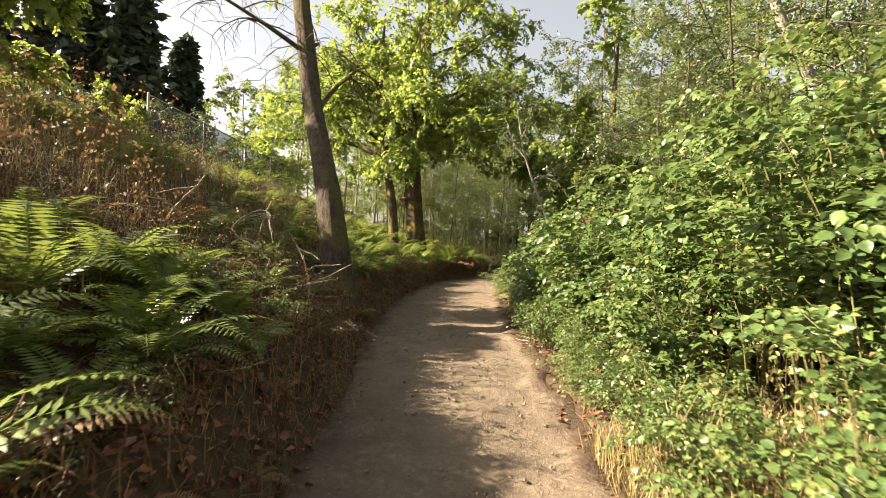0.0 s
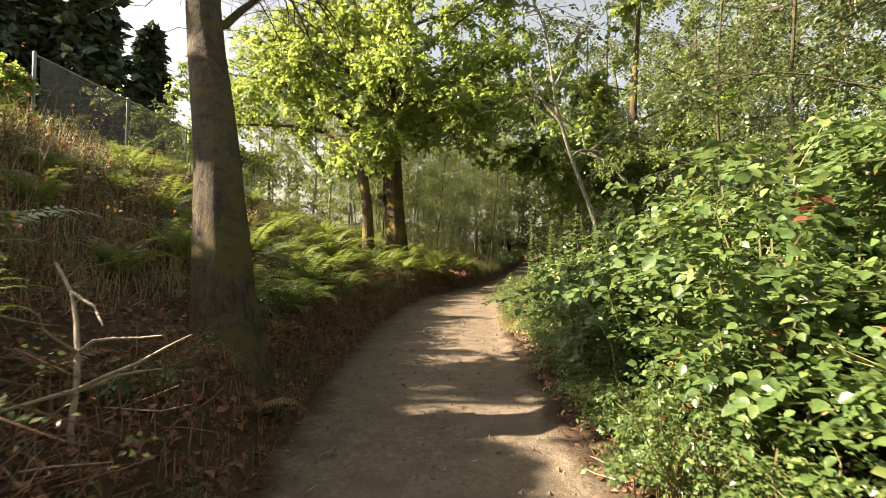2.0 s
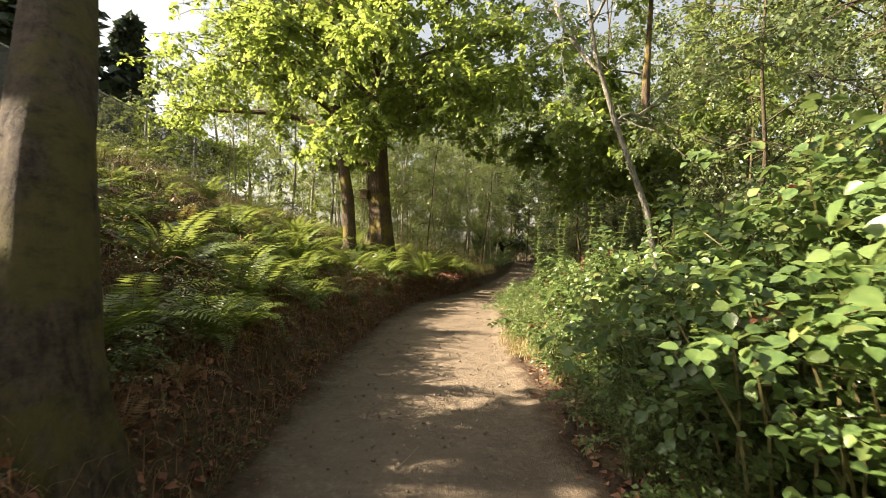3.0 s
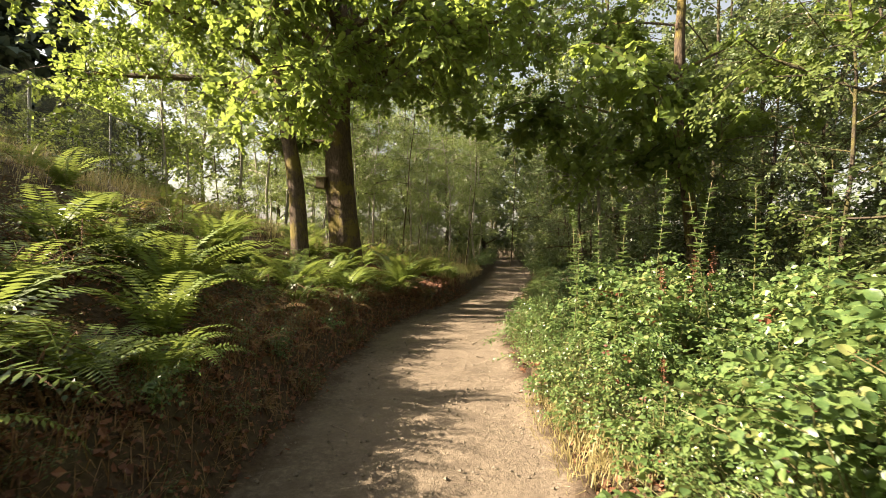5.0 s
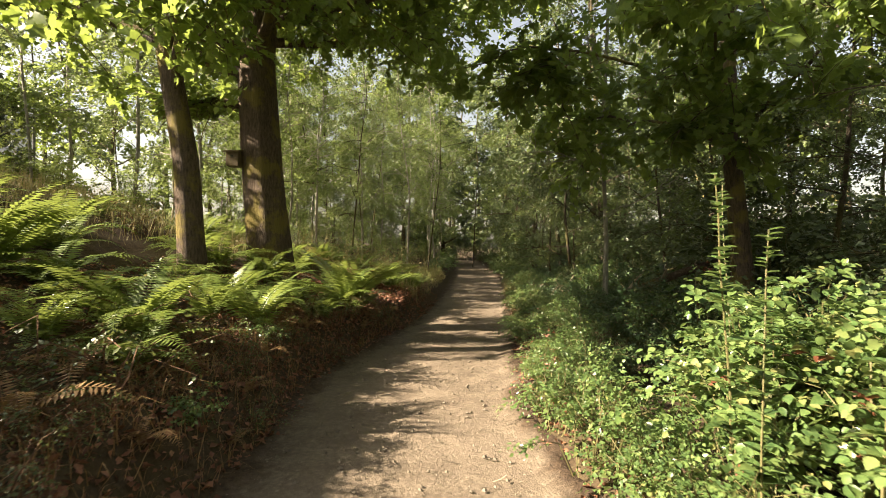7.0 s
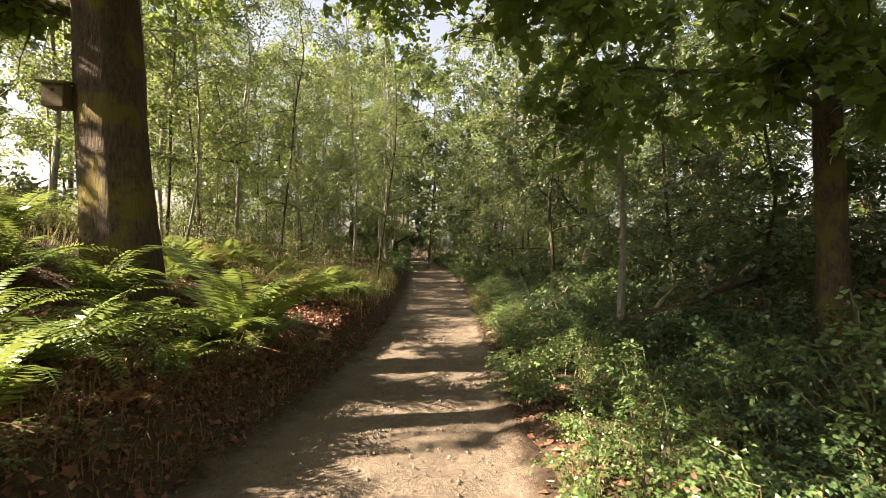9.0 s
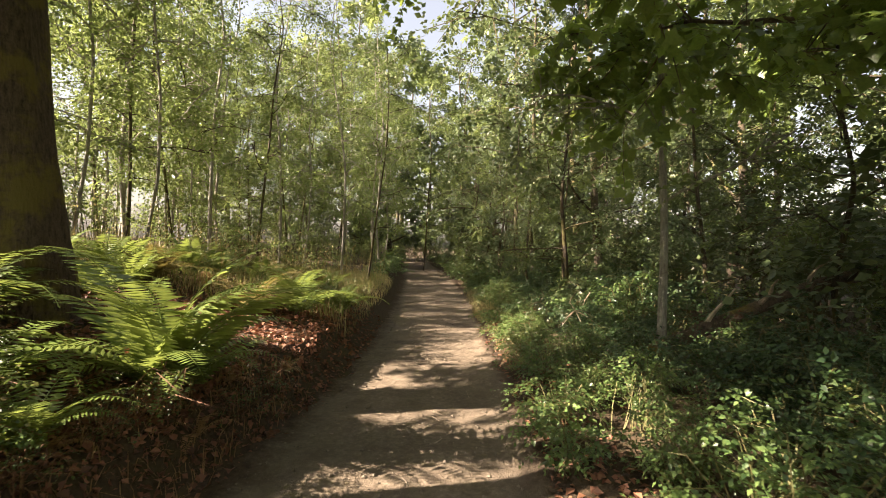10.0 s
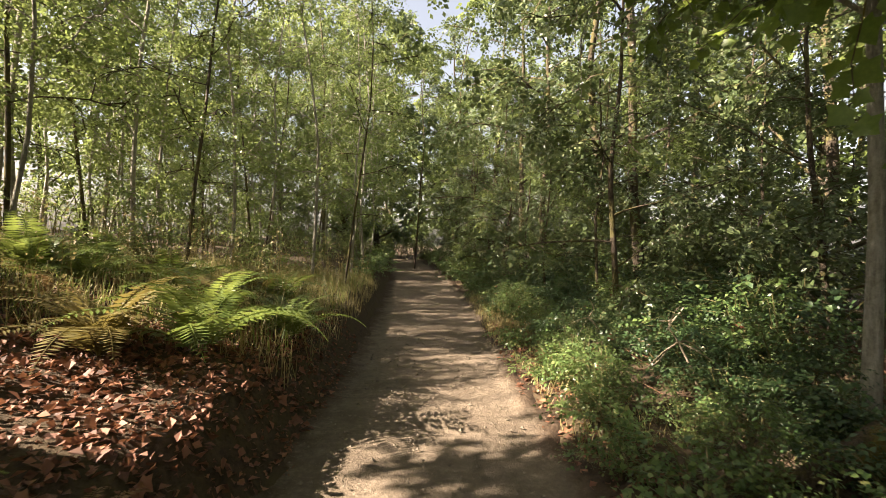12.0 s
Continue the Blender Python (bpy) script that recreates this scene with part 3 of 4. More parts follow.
maple = make_tree("bigleaf_maple", "large bigleaf maple with furrowed brown bark and spreading limbs", [(-0.97, 19.6, 0.3), (-1.0, 19.57, 0.95), (-1.12, 19.55, 2.2), (-1.3, 19.6, 4.2), (-1.2, 19.7, 6.5), (-0.9, 19.8, 9.5), (-0.6, 19.9, 13.0)],
                  [0.5, 0.39, 0.325, 0.3, 0.22, 0.15, 0.04],
                  [(0.5, (-1.0, -0.05, 0.36), 6.0, 0.15), (0.52, (-1.0, -0.3, 0.42), 5.2, 0.12), (0.47, (-1.0, 0.1, 0.0), 2.2), (0.54, (0.2, -1.0, 0.35), 4.6), (0.6, (0.5, -1.0, 0.3), 4.8), (0.66, (0.1, -1.0, 0.4), 4.4), (0.6, (-1, -0.7, 0.4), 4.6), (0.66, (-1, 0.3, 0.45), 4.6), (0.7, (-0.8, -1, 0.45), 4.6), (0.62, (-0.4, -1, 0.45), 4.6), (0.74, (-1, 0, 0.5), 4.4), (0.64, (-0.7, 1, 0.4), 4.6), (0.57, (1.0, -0.1, 0.12), 4.8), (0.58, (0.9, -0.7, 0.1), 5.0), (0.53, (0.5, -1.0, 0.3), 5.0), (0.55, (1.0, 0.5, 0.2), 5.2), (0.58, (-0.4, -1, 0.4), 4.6), (0.6, (1.0, 0.35, 0.25), 5.2), (0.68, (0.9, 0.5, 0.35), 4.8), (0.57, (1.0, -0.35, 0.2), 5.4), (0.6, (1, 0.2, 0.2), 5.6), (0.63, (0.8, -0.9, 0.25), 5.2), (0.68, (-1, -0.4, 0.5), 3.6),
                   (0.66, (0.9, -0.5, 0.35), 5.0), (0.7, (0.2, 1, 0.3), 4.2), (0.75, (-0.8, 0.6, 0.4), 4.0), (0.72, (1, 0.3, 0.5), 4.6), (0.78, (0.8, -0.1, 0.5), 4.2), (0.8, (0.6, -0.8, 0.5), 4.0), (0.83, (-0.6, 0.8, 0.5), 3.4), (0.85, (0, -1, 0.6), 3.6), (0.87, (1, 0.5, 0.5), 3.4), (0.9, (0.8, 0.6, 0.7), 3.0), (0.94, (-0.7, -0.2, 0.8), 2.6)],
                  M_MAPLE_BARK, M_MAPLE, LOBED, 0.12, 2, 15, 11, 11, sides=32, droop=0.25, lowest=3.7, limb_share=0.34)
maple_slim = make_tree("slim_maple", "slim dark maple trunk standing close to the large maple", [(-1.7, 17.8, 0.7), (-1.72, 17.75, 1.4), (-1.8, 17.75, 2.6), (-2.08, 17.75, 4.2), (-2.4, 17.8, 6.5), (-2.3, 18.0, 9.5)],
                       [0.24, 0.17, 0.15, 0.13, 0.1, 0.03],
                       [(0.5, (0.2, -1, 0.25), 2.6), (0.58, (0.5, -1, 0.3), 2.8), (0.68, (-0.5, -0.9, 0.4), 2.8), (0.74, (0.7, -0.7, 0.4), 2.8), (0.82, (-0.9, -0.3, 0.7), 2.2), (0.9, (0.2, 0.6, 0.8), 2.2)],
                       M_MAPLE_BARK, M_MAPLE, LOBED, 0.12, 3, 15, 8, 7, droop=0.4)
# added tree; its crown stands in for leaves on the large maple's left limb
bank_maple = make_tree("young_maple", "bright green maple standing in for leaves of the large maple's left limb", [(-5.2, 13.0, 2.2), (-5.1, 12.9, 3.5), (-4.9, 12.7, 5.5), (-4.6, 12.5, 8.0)], [0.12, 0.1, 0.07, 0.02],
                       [(0.25, (1, -0.4, 0.15), 2.6), (0.35, (0.8, -1, 0.2), 2.8), (0.45, (1, 0.4, 0.3), 2.8), (0.55, (-0.4, -1, 0.3), 2.4), (0.65, (1, -0.3, 0.4), 2.4), (0.75, (-0.7, 0.5, 0.5), 2.2), (0.9, (0.3, 0, 1), 1.6), (0.42, (-0.4, -1, 0.25), 1.9), (0.52, (0.4, -1, 0.3), 2.4), (0.7, (0.5, -0.8, 0.4), 2.3)],
                       M_BARK, M_MAPLE, LOBED, 0.115, 4, 15, 8, 8)
slope_maple = make_tree("bank_maple", "broad dark green maple high on the bank, added to shade the path", [(-8.6, 9.0, 2.3), (-8.6, 9.0, 3.6), (-8.4, 9.1, 5.2), (-8.2, 9.2, 6.6), (-8.1, 9.3, 8.4)], [0.26, 0.2, 0.17, 0.12, 0.03],
                        [(0.36, (1, 0.4, 0.25), 2.6), (0.42, (0.3, -1, 0.3), 2.8), (0.48, (0.6, 1, 0.25), 3.2), (0.52, (1, -0.5, 0.3), 2.8), (0.56, (-0.8, -0.6, 0.3), 2.8), (0.6, (-0.5, 1, 0.3), 3.0), (0.64, (1, 0.5, 0.35), 3.0), (0.7, (0.4, -1, 0.4), 2.8), (0.76, (-0.9, 0.3, 0.4), 2.6), (0.8, (0.7, 0.9, 0.4), 2.6), (0.88, (0.8, -0.5, 0.6), 2.2), (0.94, (-0.3, 0.5, 0.8), 2.0)],
                        M_MAPLE_BARK, M_MAPLE, LOBED, 0.19, 6, 15, 9, 11, lowest=4.7, droop=0.35, limb_share=0.3)
shade_maple = make_tree("shaded_maple", "shaded dark green maple leaning over the thicket", [(6.4, 17.6, 0.1), (6.3, 17.6, 1.5), (6.0, 17.5, 3.2), (5.8, 17.4, 5.5), (5.9, 17.3, 9.0)], [0.2, 0.15, 0.12, 0.1, 0.03],
                       [(0.42, (-0.8, -0.5, 0.5), 3.0), (0.47, (-0.9, 0.5, 0.5), 3.0), (0.5, (0.3, -1, 0.5), 3.0), (0.55, (-1, 0, 0.4), 3.4), (0.6, (0.4, 1, 0.4), 3.0), (0.64, (-0.6, -0.9, 0.4), 3.2), (0.7, (0.9, -0.2, 0.4), 2.8), (0.78, (-0.7, 0.7, 0.4), 2.8), (0.9, (-0.2, -0.6, 0.8), 2.2)],
                       M_MAPLE_BARK, M_MAPLE, LOBED, 0.145, 5, 15, 9, 9, lowest=1.6, droop=0.35, limb_share=0.3)


slope_maple.matrix_basis = pose(-8.6, 7.6, 2.3) @ Matrix.Scale(0.67, 4) @ pose(8.6, -9.0, -2.3)
# two more copies added along the bank only to cast shade on the path
copy_thing(slope_maple, pose(-8.4, 10.3, 2.3, 0, 0, 130) @ Matrix.Scale(0.63, 4) @ pose(8.6, -9.0, -2.3))
copy_thing(slope_maple, pose(-8.5, 12.9, 2.3, 0, 0, 250) @ Matrix.Scale(0.56, 4) @ pose(8.6, -9.0, -2.3))
bank_maple.matrix_basis = pose(-9.6, 25.2, 2.0) @ Matrix.Scale(0.95, 4) @ pose(5.2, -13.0, -2.2)


def make_wood_tree(name, label, seed, tall, mat, shape, leaf, bark, r, limbs, first=0.2, group="", twig=14, twigs=7, sub=5, reach=0.3):
    rng = np.random.default_rng(seed)
    k = 6
    line = np.stack([np.cumsum(rng.normal(0, tall * 0.018, k)), np.cumsum(rng.normal(0, tall * 0.018, k)), np.linspace(-0.2, tall, k)], 1)
    line[:, :2] -= line[0, :2]
    arms = []
    for i in range(limbs):
        s = first + (0.97 - first) * (i + 0.5) / limbs
        a = i * 2.4 + rng.uniform(-0.5, 0.5)
        arms.append((s, (math.cos(a), math.sin(a), rng.uniform(0.25, 0.7)), tall * reach * (1.1 - 0.75 * abs(s - 0.45))))
    return make_tree(name, label, line, np.linspace(r, 0.012, k), arms, bark, mat, shape, leaf, seed + 50, twig, twigs, sub, category="tree", sides=8, group=group, fine_twigs=False)


# thicket behind the hedge
NEAR_WOOD = [make_wood_tree("thicket_tree", "tall thin thicket tree with small grey-green leaves", 20 + i, 8.5 + i, M_GREY if i != 1 else M_SMALL, LOZENGE, 0.1, M_BARK, 0.07, 15, 0.1, "thicket trees beside the path", 18, 6, 5, 0.26) for i in range(3)]
BACK_WOOD = [make_wood_tree("thicket_tree", "tall dense thicket tree in the shaded wood", 30 + i, 10.5 + i, M_GREY, LOZENGE, 0.13, M_BARK, 0.09, 11, 0.06, "thicket trees beside the path", 15, 6, 6, 0.27) for i in range(2)]
near_places, back_places = [], []
for row, (d, gap) in enumerate(((3.3, 2.3), (5.6, 2.6), (8.6, 3.0), (12.5, 6.0))):
    y = -4.0 + row
    while y < 46:
        yy = y + rnd.uniform(-0.6, 0.6)
        place = (float(right_edge(yy)) + d + (0.9 if row == 0 and yy > 14 else 0) + rnd.uniform(-0.7, 0.8), yy, rnd.uniform(0, 360), rnd.uniform(0.75, 1.1) * (0.72 if row == 0 else 0.9))
        if row > 1:
            back_places.append(place)
        elif yy > 1:
            near_places.append(place)
        y += gap
for yy in np.arange(23.5, 50, 1.9):
    near_places.append((float(right_edge(yy)) + rnd.uniform(1.2, 2.4), float(yy), rnd.uniform(0, 360), rnd.uniform(0.45, 0.8)))
put_copies(NEAR_WOOD, near_places)
back_places += [(8.4, 25.5, 35, 1.3), (9.6, 28.6, 95, 1.35), (10.4, 23.8, 275, 1.35), (9.7, 33.5, 20, 1.2), (8.9, 30.0, 110, 1.1), (10.8, 38.5, 200, 1.25), (9.9, 42.0, 300, 1.2), (3.2, 40.0, 60, 1.15), (4.6, 43.5, 160, 1.2)]
put_copies(BACK_WOOD, back_places)

# saplings on the far left of the path
SAPLING = [make_wood_tree("alder_sapling", "slender pale-stemmed alder sapling in a dense grove", 40 + i, 7.5 + 0.8 * i, M_SMALL, LOZENGE, 0.085, M_PALE_BARK if i != 1 else M_BARK, 0.032 + 0.007 * i, 11, 0.22, "alder saplings in the grove", 15, 5, 6, 0.18) for i in range(4)]
sap_places = [(-2.4, 24.0, 220, 1.05), (-2.3, 26.4, 10, 1.05), (-0.9, 27.3, 80, 1.0), (-2.65, 27.5, 200, 1.1), (-2.4, 30.3, 120, 1.1), (2.7, 26.9, 60, 0.7), (-5.0, 24.0, 130, 1.1), (-3.4, 23.6, 310, 0.95), (-6.8, 23.4, 10, 1.1), (7.5, 40.3, 0, 1.2)]
while len(sap_places) < 70:
    yy = rnd.uniform(24.5, 44)
    dd = rnd.uniform(0.8, 11)
    x = float(left_edge(yy)) - dd
    if all((x - p[0]) ** 2 + (yy - p[1]) ** 2 > 0.7 for p in sap_places):
        sap_places.append((x, yy, rnd.uniform(0, 360), rnd.uniform(0.75, 1.15)))
put_copies(SAPLING, sap_places)

# woods closing the view beyond, and trees behind the start
FAR = [make_wood_tree("woodland_tree", "broad green woodland tree among distant dense woods", 60 + i, 13 + i, M_SMALL if i else M_GREY, LOZENGE, 0.35, M_BARK, 0.16, 14, 0.05, "far woodland trees", 8, 5, 5, 0.28) for i in range(2)]
far_places = [(float(left_edge(y)) + dx, y, rnd.uniform(0, 360), rnd.uniform(0.85, 1.15)) for y, dx in ((46, -3.0), (47, 5.5), (50, -7.5), (52, 9.5), (54, -0.5), (57, 2.5), (60, 6.0), (53, 5.0), (45, -11.5), (42, -15.0), (38, -17.5), (55, -13))]
# the first one is a small unseen tree added to shade the near bank
far_places += [(-9.0, 0.6, 0, 0.33), (-15.0, 41.0, 25, 1.0), (-18.0, 44.5, 85, 1.1), (-12.0, 45.0, 165, 1.05), (-20.5, 27.0, 40, 0.6), (-19.5, 32.0, 140, 0.62), (-22.5, 23.5, 200, 0.6), (-18.5, 37.0, 300, 0.6), (-24.0, 30.0, 80, 0.75), (-21.0, 41.0, 10, 0.8), (-20.0, 19.5, 260, 0.5), (13.5, 26.0, 15, 0.95), (15.5, 31.0, 75, 1.0), (13.0, 21.5, 190, 0.85), (14.5, 16.5, 240, 0.9), (16.0, 37.0, 310, 1.0), (6.5, 44.5, 30, 1.1), (4.5, 47.5, 90, 1.2), (9.0, 55.5, 200, 1.3), (12.0, 47.0, 300, 1.1), (-9.5, -7.0, 20, 0.9), (4.0, -7.0, 220, 0.9), (-2.0, -10.0, 70, 1.0), (14, 4, 0, 0.9), (17, 12, 50, 1.0), (19, 22, 100, 1.0), (20, 33, 10, 1.0)]
put_copies(FAR, far_places)
settle()

# undergrowth that closes the woods between the stems
UNDER = [make_shrub("undergrowth_bush", "loose green undergrowth bush between the saplings", 110 + i, M_SMALL, LOZENGE, 0.085, 18, 1.9, 1.1, 46, group="undergrowth in the woods") for i in range(3)]
under = []
for y in np.arange(24.5, 56, 1.75):
    for d in (1.6, 4.2, 7.5, 11.5) if y > 33 else (2.6, 5.5, 10.5):
        under.append((float(left_edge(y)) - d - rnd.uniform(-0.9, 0.9), float(y), rnd.uniform(0, 360), rnd.uniform(0.55, 0.85) if d < 3 else rnd.uniform(0.7, 1.2)))
under += [(x, y, rnd.uniform(0, 360), rnd.uniform(0.5, 0.8)) for x, y in ((-5.2, 21.4), (-6.4, 19.8), (-6.9, 22.6), (-4.6, 23.2), (-7.2, 17.6), (-3.9, 21.9))]
SHADED = [make_shrub("shaded_bush", "dense dark undergrowth bush in the shaded thicket", 115 + i, M_GREY, LOZENGE, 0.13, 26, 2.2, 1.2, 52, group="undergrowth in the thicket") for i in range(2)]
shaded = []
for y in np.arange(1, 50, 2.4):
    for d in (4.4, 7.0, 9.8):
        shaded.append((float(right_edge(y)) + d + rnd.uniform(-0.8, 0.8), float(y), rnd.uniform(0, 360), rnd.uniform(0.8, 1.3)))
put_copies(SHADED, shaded)
for x, y in ((8.0, 49.2), (9.0, 49.6), (10.0, 49.2), (8.5, 50.5), (9.6, 51.0), (10.6, 50.5), (11.5, 52), (7.6, 52), (9.2, 53.5)):
    under.append((x, y, rnd.uniform(0, 360), 1.5))
put_copies(UNDER, under)
settle()

# ---------------------------------------------------------------- hedge on the right
BRAMBLE = [make_shrub("bramble_bush", "dense bramble bush with broad sunlit green leaves", 80 + i, M_HEDGE, ROUNDED, 0.072, 46, 1.75, 0.85, 62, group="hedge bushes along the path", reds=0.004) for i in range(4)]
BROAD = [make_shrub("bramble_bush", "dense bramble bush with large pale green leaves", 84 + i, M_HEDGE, ROUNDED, 0.092, 42, 1.75, 0.85, 46, group="hedge bushes along the path", reds=0.004) for i in range(3)]
SNOW = [make_shrub("snowberry_bush", "leafy snowberry bush with small oval green leaves", 90 + i, M_HEDGE, OVATE, 0.062, 34, 1.25, 0.7, 52, group="low bushes along the path", reds=0.01) for i in range(3)]
# low bushes under the maple; their dark leaf colour stands for shade
DARK = [make_shrub("woodland_bush", "low woodland bush with the maple's shade put into its dark leaf colour", 95 + i, M_SHADE, OVATE, 0.066, 32, 1.15, 0.75, 56, group="low bushes in the shade") for i in range(2)]
COVER = [make_shrub("salal_plant", "low dark green groundcover plant with oval leaves", 100 + i, M_HEDGE, OVATE, 0.07, 15, 0.6, 0.5, 36, category="plant", group="ground cover plants") for i in range(3)]
TALL_HEDGE = ((1.75, 0.78, 0.62), (3.9, 0.75, 0.62), (4.7, 0.95, 0.8), (5.3, 1.5, 1.15), (5.9, 0.75, 0.85), (6.5, 1.35, 1.2), (7.0, 0.7, 0.9), (7.7, 1.25, 1.15), (8.2, 0.62, 0.8), (8.9, 1.2, 1.05), (9.3, 0.65, 0.72), (3.4, 2.1, 1.1), (4.6, 2.4, 1.3), (6.0, 2.5, 1.4), (7.4, 2.4, 1.35), (8.8, 2.3, 1.2))
LOW_HEDGE = ((10.1, 1.4, 0.85), (10.2, 2.5, 0.95), (11.2, 1.9, 0.85), (12.2, 2.5, 0.85), (12.0, 1.1, 0.75), (13.0, 1.9, 0.8), (13.2, 0.85, 0.7), (14.0, 1.3, 0.6), (9.9, 1.0, 0.6), (10.6, 0.75, 0.55), (10.9, 1.3, 0.7), (11.6, 0.7, 0.55), (11.9, 2.9, 0.95), (13.5, 1.2, 0.85), (13.9, 1.9, 0.9), (12.6, 1.3, 0.85), (12.9, 3.0, 0.95))
def hedge(rows):
    return [(float(right_edge(y)) + d, y, rnd.uniform(0, 360), s) for y, d, s in rows]


HAZEL = [make_shrub("hazel_shrub", "tall hazel shrub with broad pale green leaves overhanging the hedge", 180 + i, M_HEDGE, ROUNDED, 0.085, 40, 3.1, 1.35, 80, group="tall shrubs in the hedge") for i in range(3)]
put_copies(HAZEL, hedge(((2.9, 1.75, 0.8), (3.9, 1.7, 0.85), (5.2, 2.2, 0.95), (6.6, 2.3, 0.9), (8.0, 2.2, 0.85), (9.3, 2.6, 0.8), (4.4, 3.2, 1.1), (6.3, 3.4, 1.1), (3.0, 3.0, 1.1), (1.7, 0.5, 0.4))))
put_copies(BRAMBLE, hedge(TALL_HEDGE))
put_copies(BROAD, hedge([(y, d, s * 0.8) for y, d, s in LOW_HEDGE]))
low = []
for y in np.arange(2.6, 15.2, 0.62):
    low.append((float(right_edge(y)) + rnd.uniform(0.25, 0.5), float(y), rnd.uniform(0, 360), rnd.uniform(0.38, 0.6)))
for y in np.arange(15.2, 30, 0.7):
    low.append((float(right_edge(y)) + rnd.uniform(0.55, 1.0), float(y), rnd.uniform(0, 360), rnd.uniform(0.35, 0.65)))
    if int(y * 10) % 3 == 0:
        low.append((float(right_edge(y)) + rnd.uniform(1.6, 2.8), float(y), rnd.uniform(0, 360), rnd.uniform(0.6, 1.0)))
cover, dark = [], []
for y in np.arange(3.0, 32, 0.42):
    cover.append((float(right_edge(y)) + rnd.uniform(0.2, 0.9), float(y), rnd.uniform(0, 360), rnd.uniform(0.4, 0.8)))
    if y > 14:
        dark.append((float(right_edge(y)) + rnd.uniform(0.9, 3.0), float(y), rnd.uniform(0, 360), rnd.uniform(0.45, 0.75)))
for y in np.arange(30, 50, 2.2):
    for x in (float(right_edge(y)) + 0.5, float(right_edge(y)) + 1.3, float(left_edge(y)) - 0.5):
        cover.append((x + rnd.uniform(-0.2, 0.2), float(y), rnd.uniform(0, 360), rnd.uniform(1.0, 1.6)))
for y in np.arange(1.5, 24, 0.55):
    if 18.8 < y < 20.9:
        continue
    if int(y * 20) % 3 == 0:
        cover.append((float(left_edge(y)) - rnd.uniform(0.25, 0.6), float(y), rnd.uniform(0, 360), rnd.uniform(0.25, 0.5)))
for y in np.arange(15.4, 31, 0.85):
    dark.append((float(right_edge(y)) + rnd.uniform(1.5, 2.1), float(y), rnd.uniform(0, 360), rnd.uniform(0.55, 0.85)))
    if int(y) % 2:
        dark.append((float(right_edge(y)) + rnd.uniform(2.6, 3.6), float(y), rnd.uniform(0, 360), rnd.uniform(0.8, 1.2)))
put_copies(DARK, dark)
put_copies(SNOW, low)
SCRUB = [make_shrub("bank_bramble", "low tangled bramble with dark green and browned leaves", 190 + i, M_SCRUB, OVATE, 0.04, 20, 0.6, 0.75, 34, group="brambles on the bank", cane_mat=M_TWIG, reds=0.01) for i in range(3)]
scrub = []
while len(scrub) < 75:
    y = rnd.uniform(3.6, 19.0)
    d = 0.5 + 3.6 * rnd.random() ** 1.2
    if abs(y - 6.9) > 0.5 or d > 1.4 or d < 0.3:
        scrub.append((float(left_edge(y)) - d, y, rnd.uniform(0, 360), rnd.uniform(0.45, 0.95)))
for y in np.arange(1.5, 19.5, 0.44):
    scrub.append((float(left_edge(y)) - rnd.uniform(0.1, 0.55), float(y), rnd.uniform(0, 360), rnd.uniform(0.3, 0.6)))
put_copies(SCRUB, scrub)
put_copies(COVER, cover)
settle()

# ---------------------------------------------------------------- ferns on the bank
BIG_FERN = [make_fern("sword_fern", "large upright yellow-green sword fern beside the path", 126, M_FERN, 1.15, 19, 0.62, "large sword ferns")]
put_copies(BIG_FERN, [(0.25, 18.5, 10, 1.3), (-0.4, 22.6, 150, 0.8), (-1.75, 12.55, 40, 1.0), (-1.2, 14.9, 90, 0.85), (-2.1, 9.6, 200, 0.9), (-1.35, 3.2, 120, 0.6), (-2.5, 15.4, 20, 1.0), (-1.0, 16.9, 70, 0.75)])
OLIVE = [make_fern("fading_fern", "fading olive-brown fern arching over the leaf litter", 128, M_OLIVE_FERN, 1.0, 17, 0.75, "fading ferns by the grove")]
put_copies(OLIVE, [(0.55, 21.15, 80, 1.0), (0.95, 22.6, 150, 0.8), (-0.6, 21.6, 30, 0.9), (1.3, 23.6, 200, 0.8), (0.2, 24.0, 250, 0.9), (-2.6, 10.8, 60, 0.8), (-2.9, 13.9, 100, 0.8)])
FERN = [make_fern("sword_fern", "arching green sword fern on the bank", 120 + i, M_FERN, 0.85, 13, 0.95, "sword ferns on the bank") for i in range(2)]
DRY = [make_fern("dry_bracken", "withered brown bracken on the bank", 130, M_BROWN_FERN, 0.7, 8, 1.2, "withered ferns on the bank")]
ferns = [(-1.05, 2.7, 0, 0.85), (-1.6, 3.2, 40, 0.95), (-1.5, 2.0, 70, 0.9), (-1.7, 5.4, 30, 0.8), (0.0, 22.6, 30, 0.9)]
while len(ferns) < 18:
    ferns.append((float(left_edge(2.4)) - rnd.uniform(0.3, 2.2), rnd.uniform(1.7, 3.8), rnd.uniform(0, 360), rnd.uniform(0.55, 0.8)))
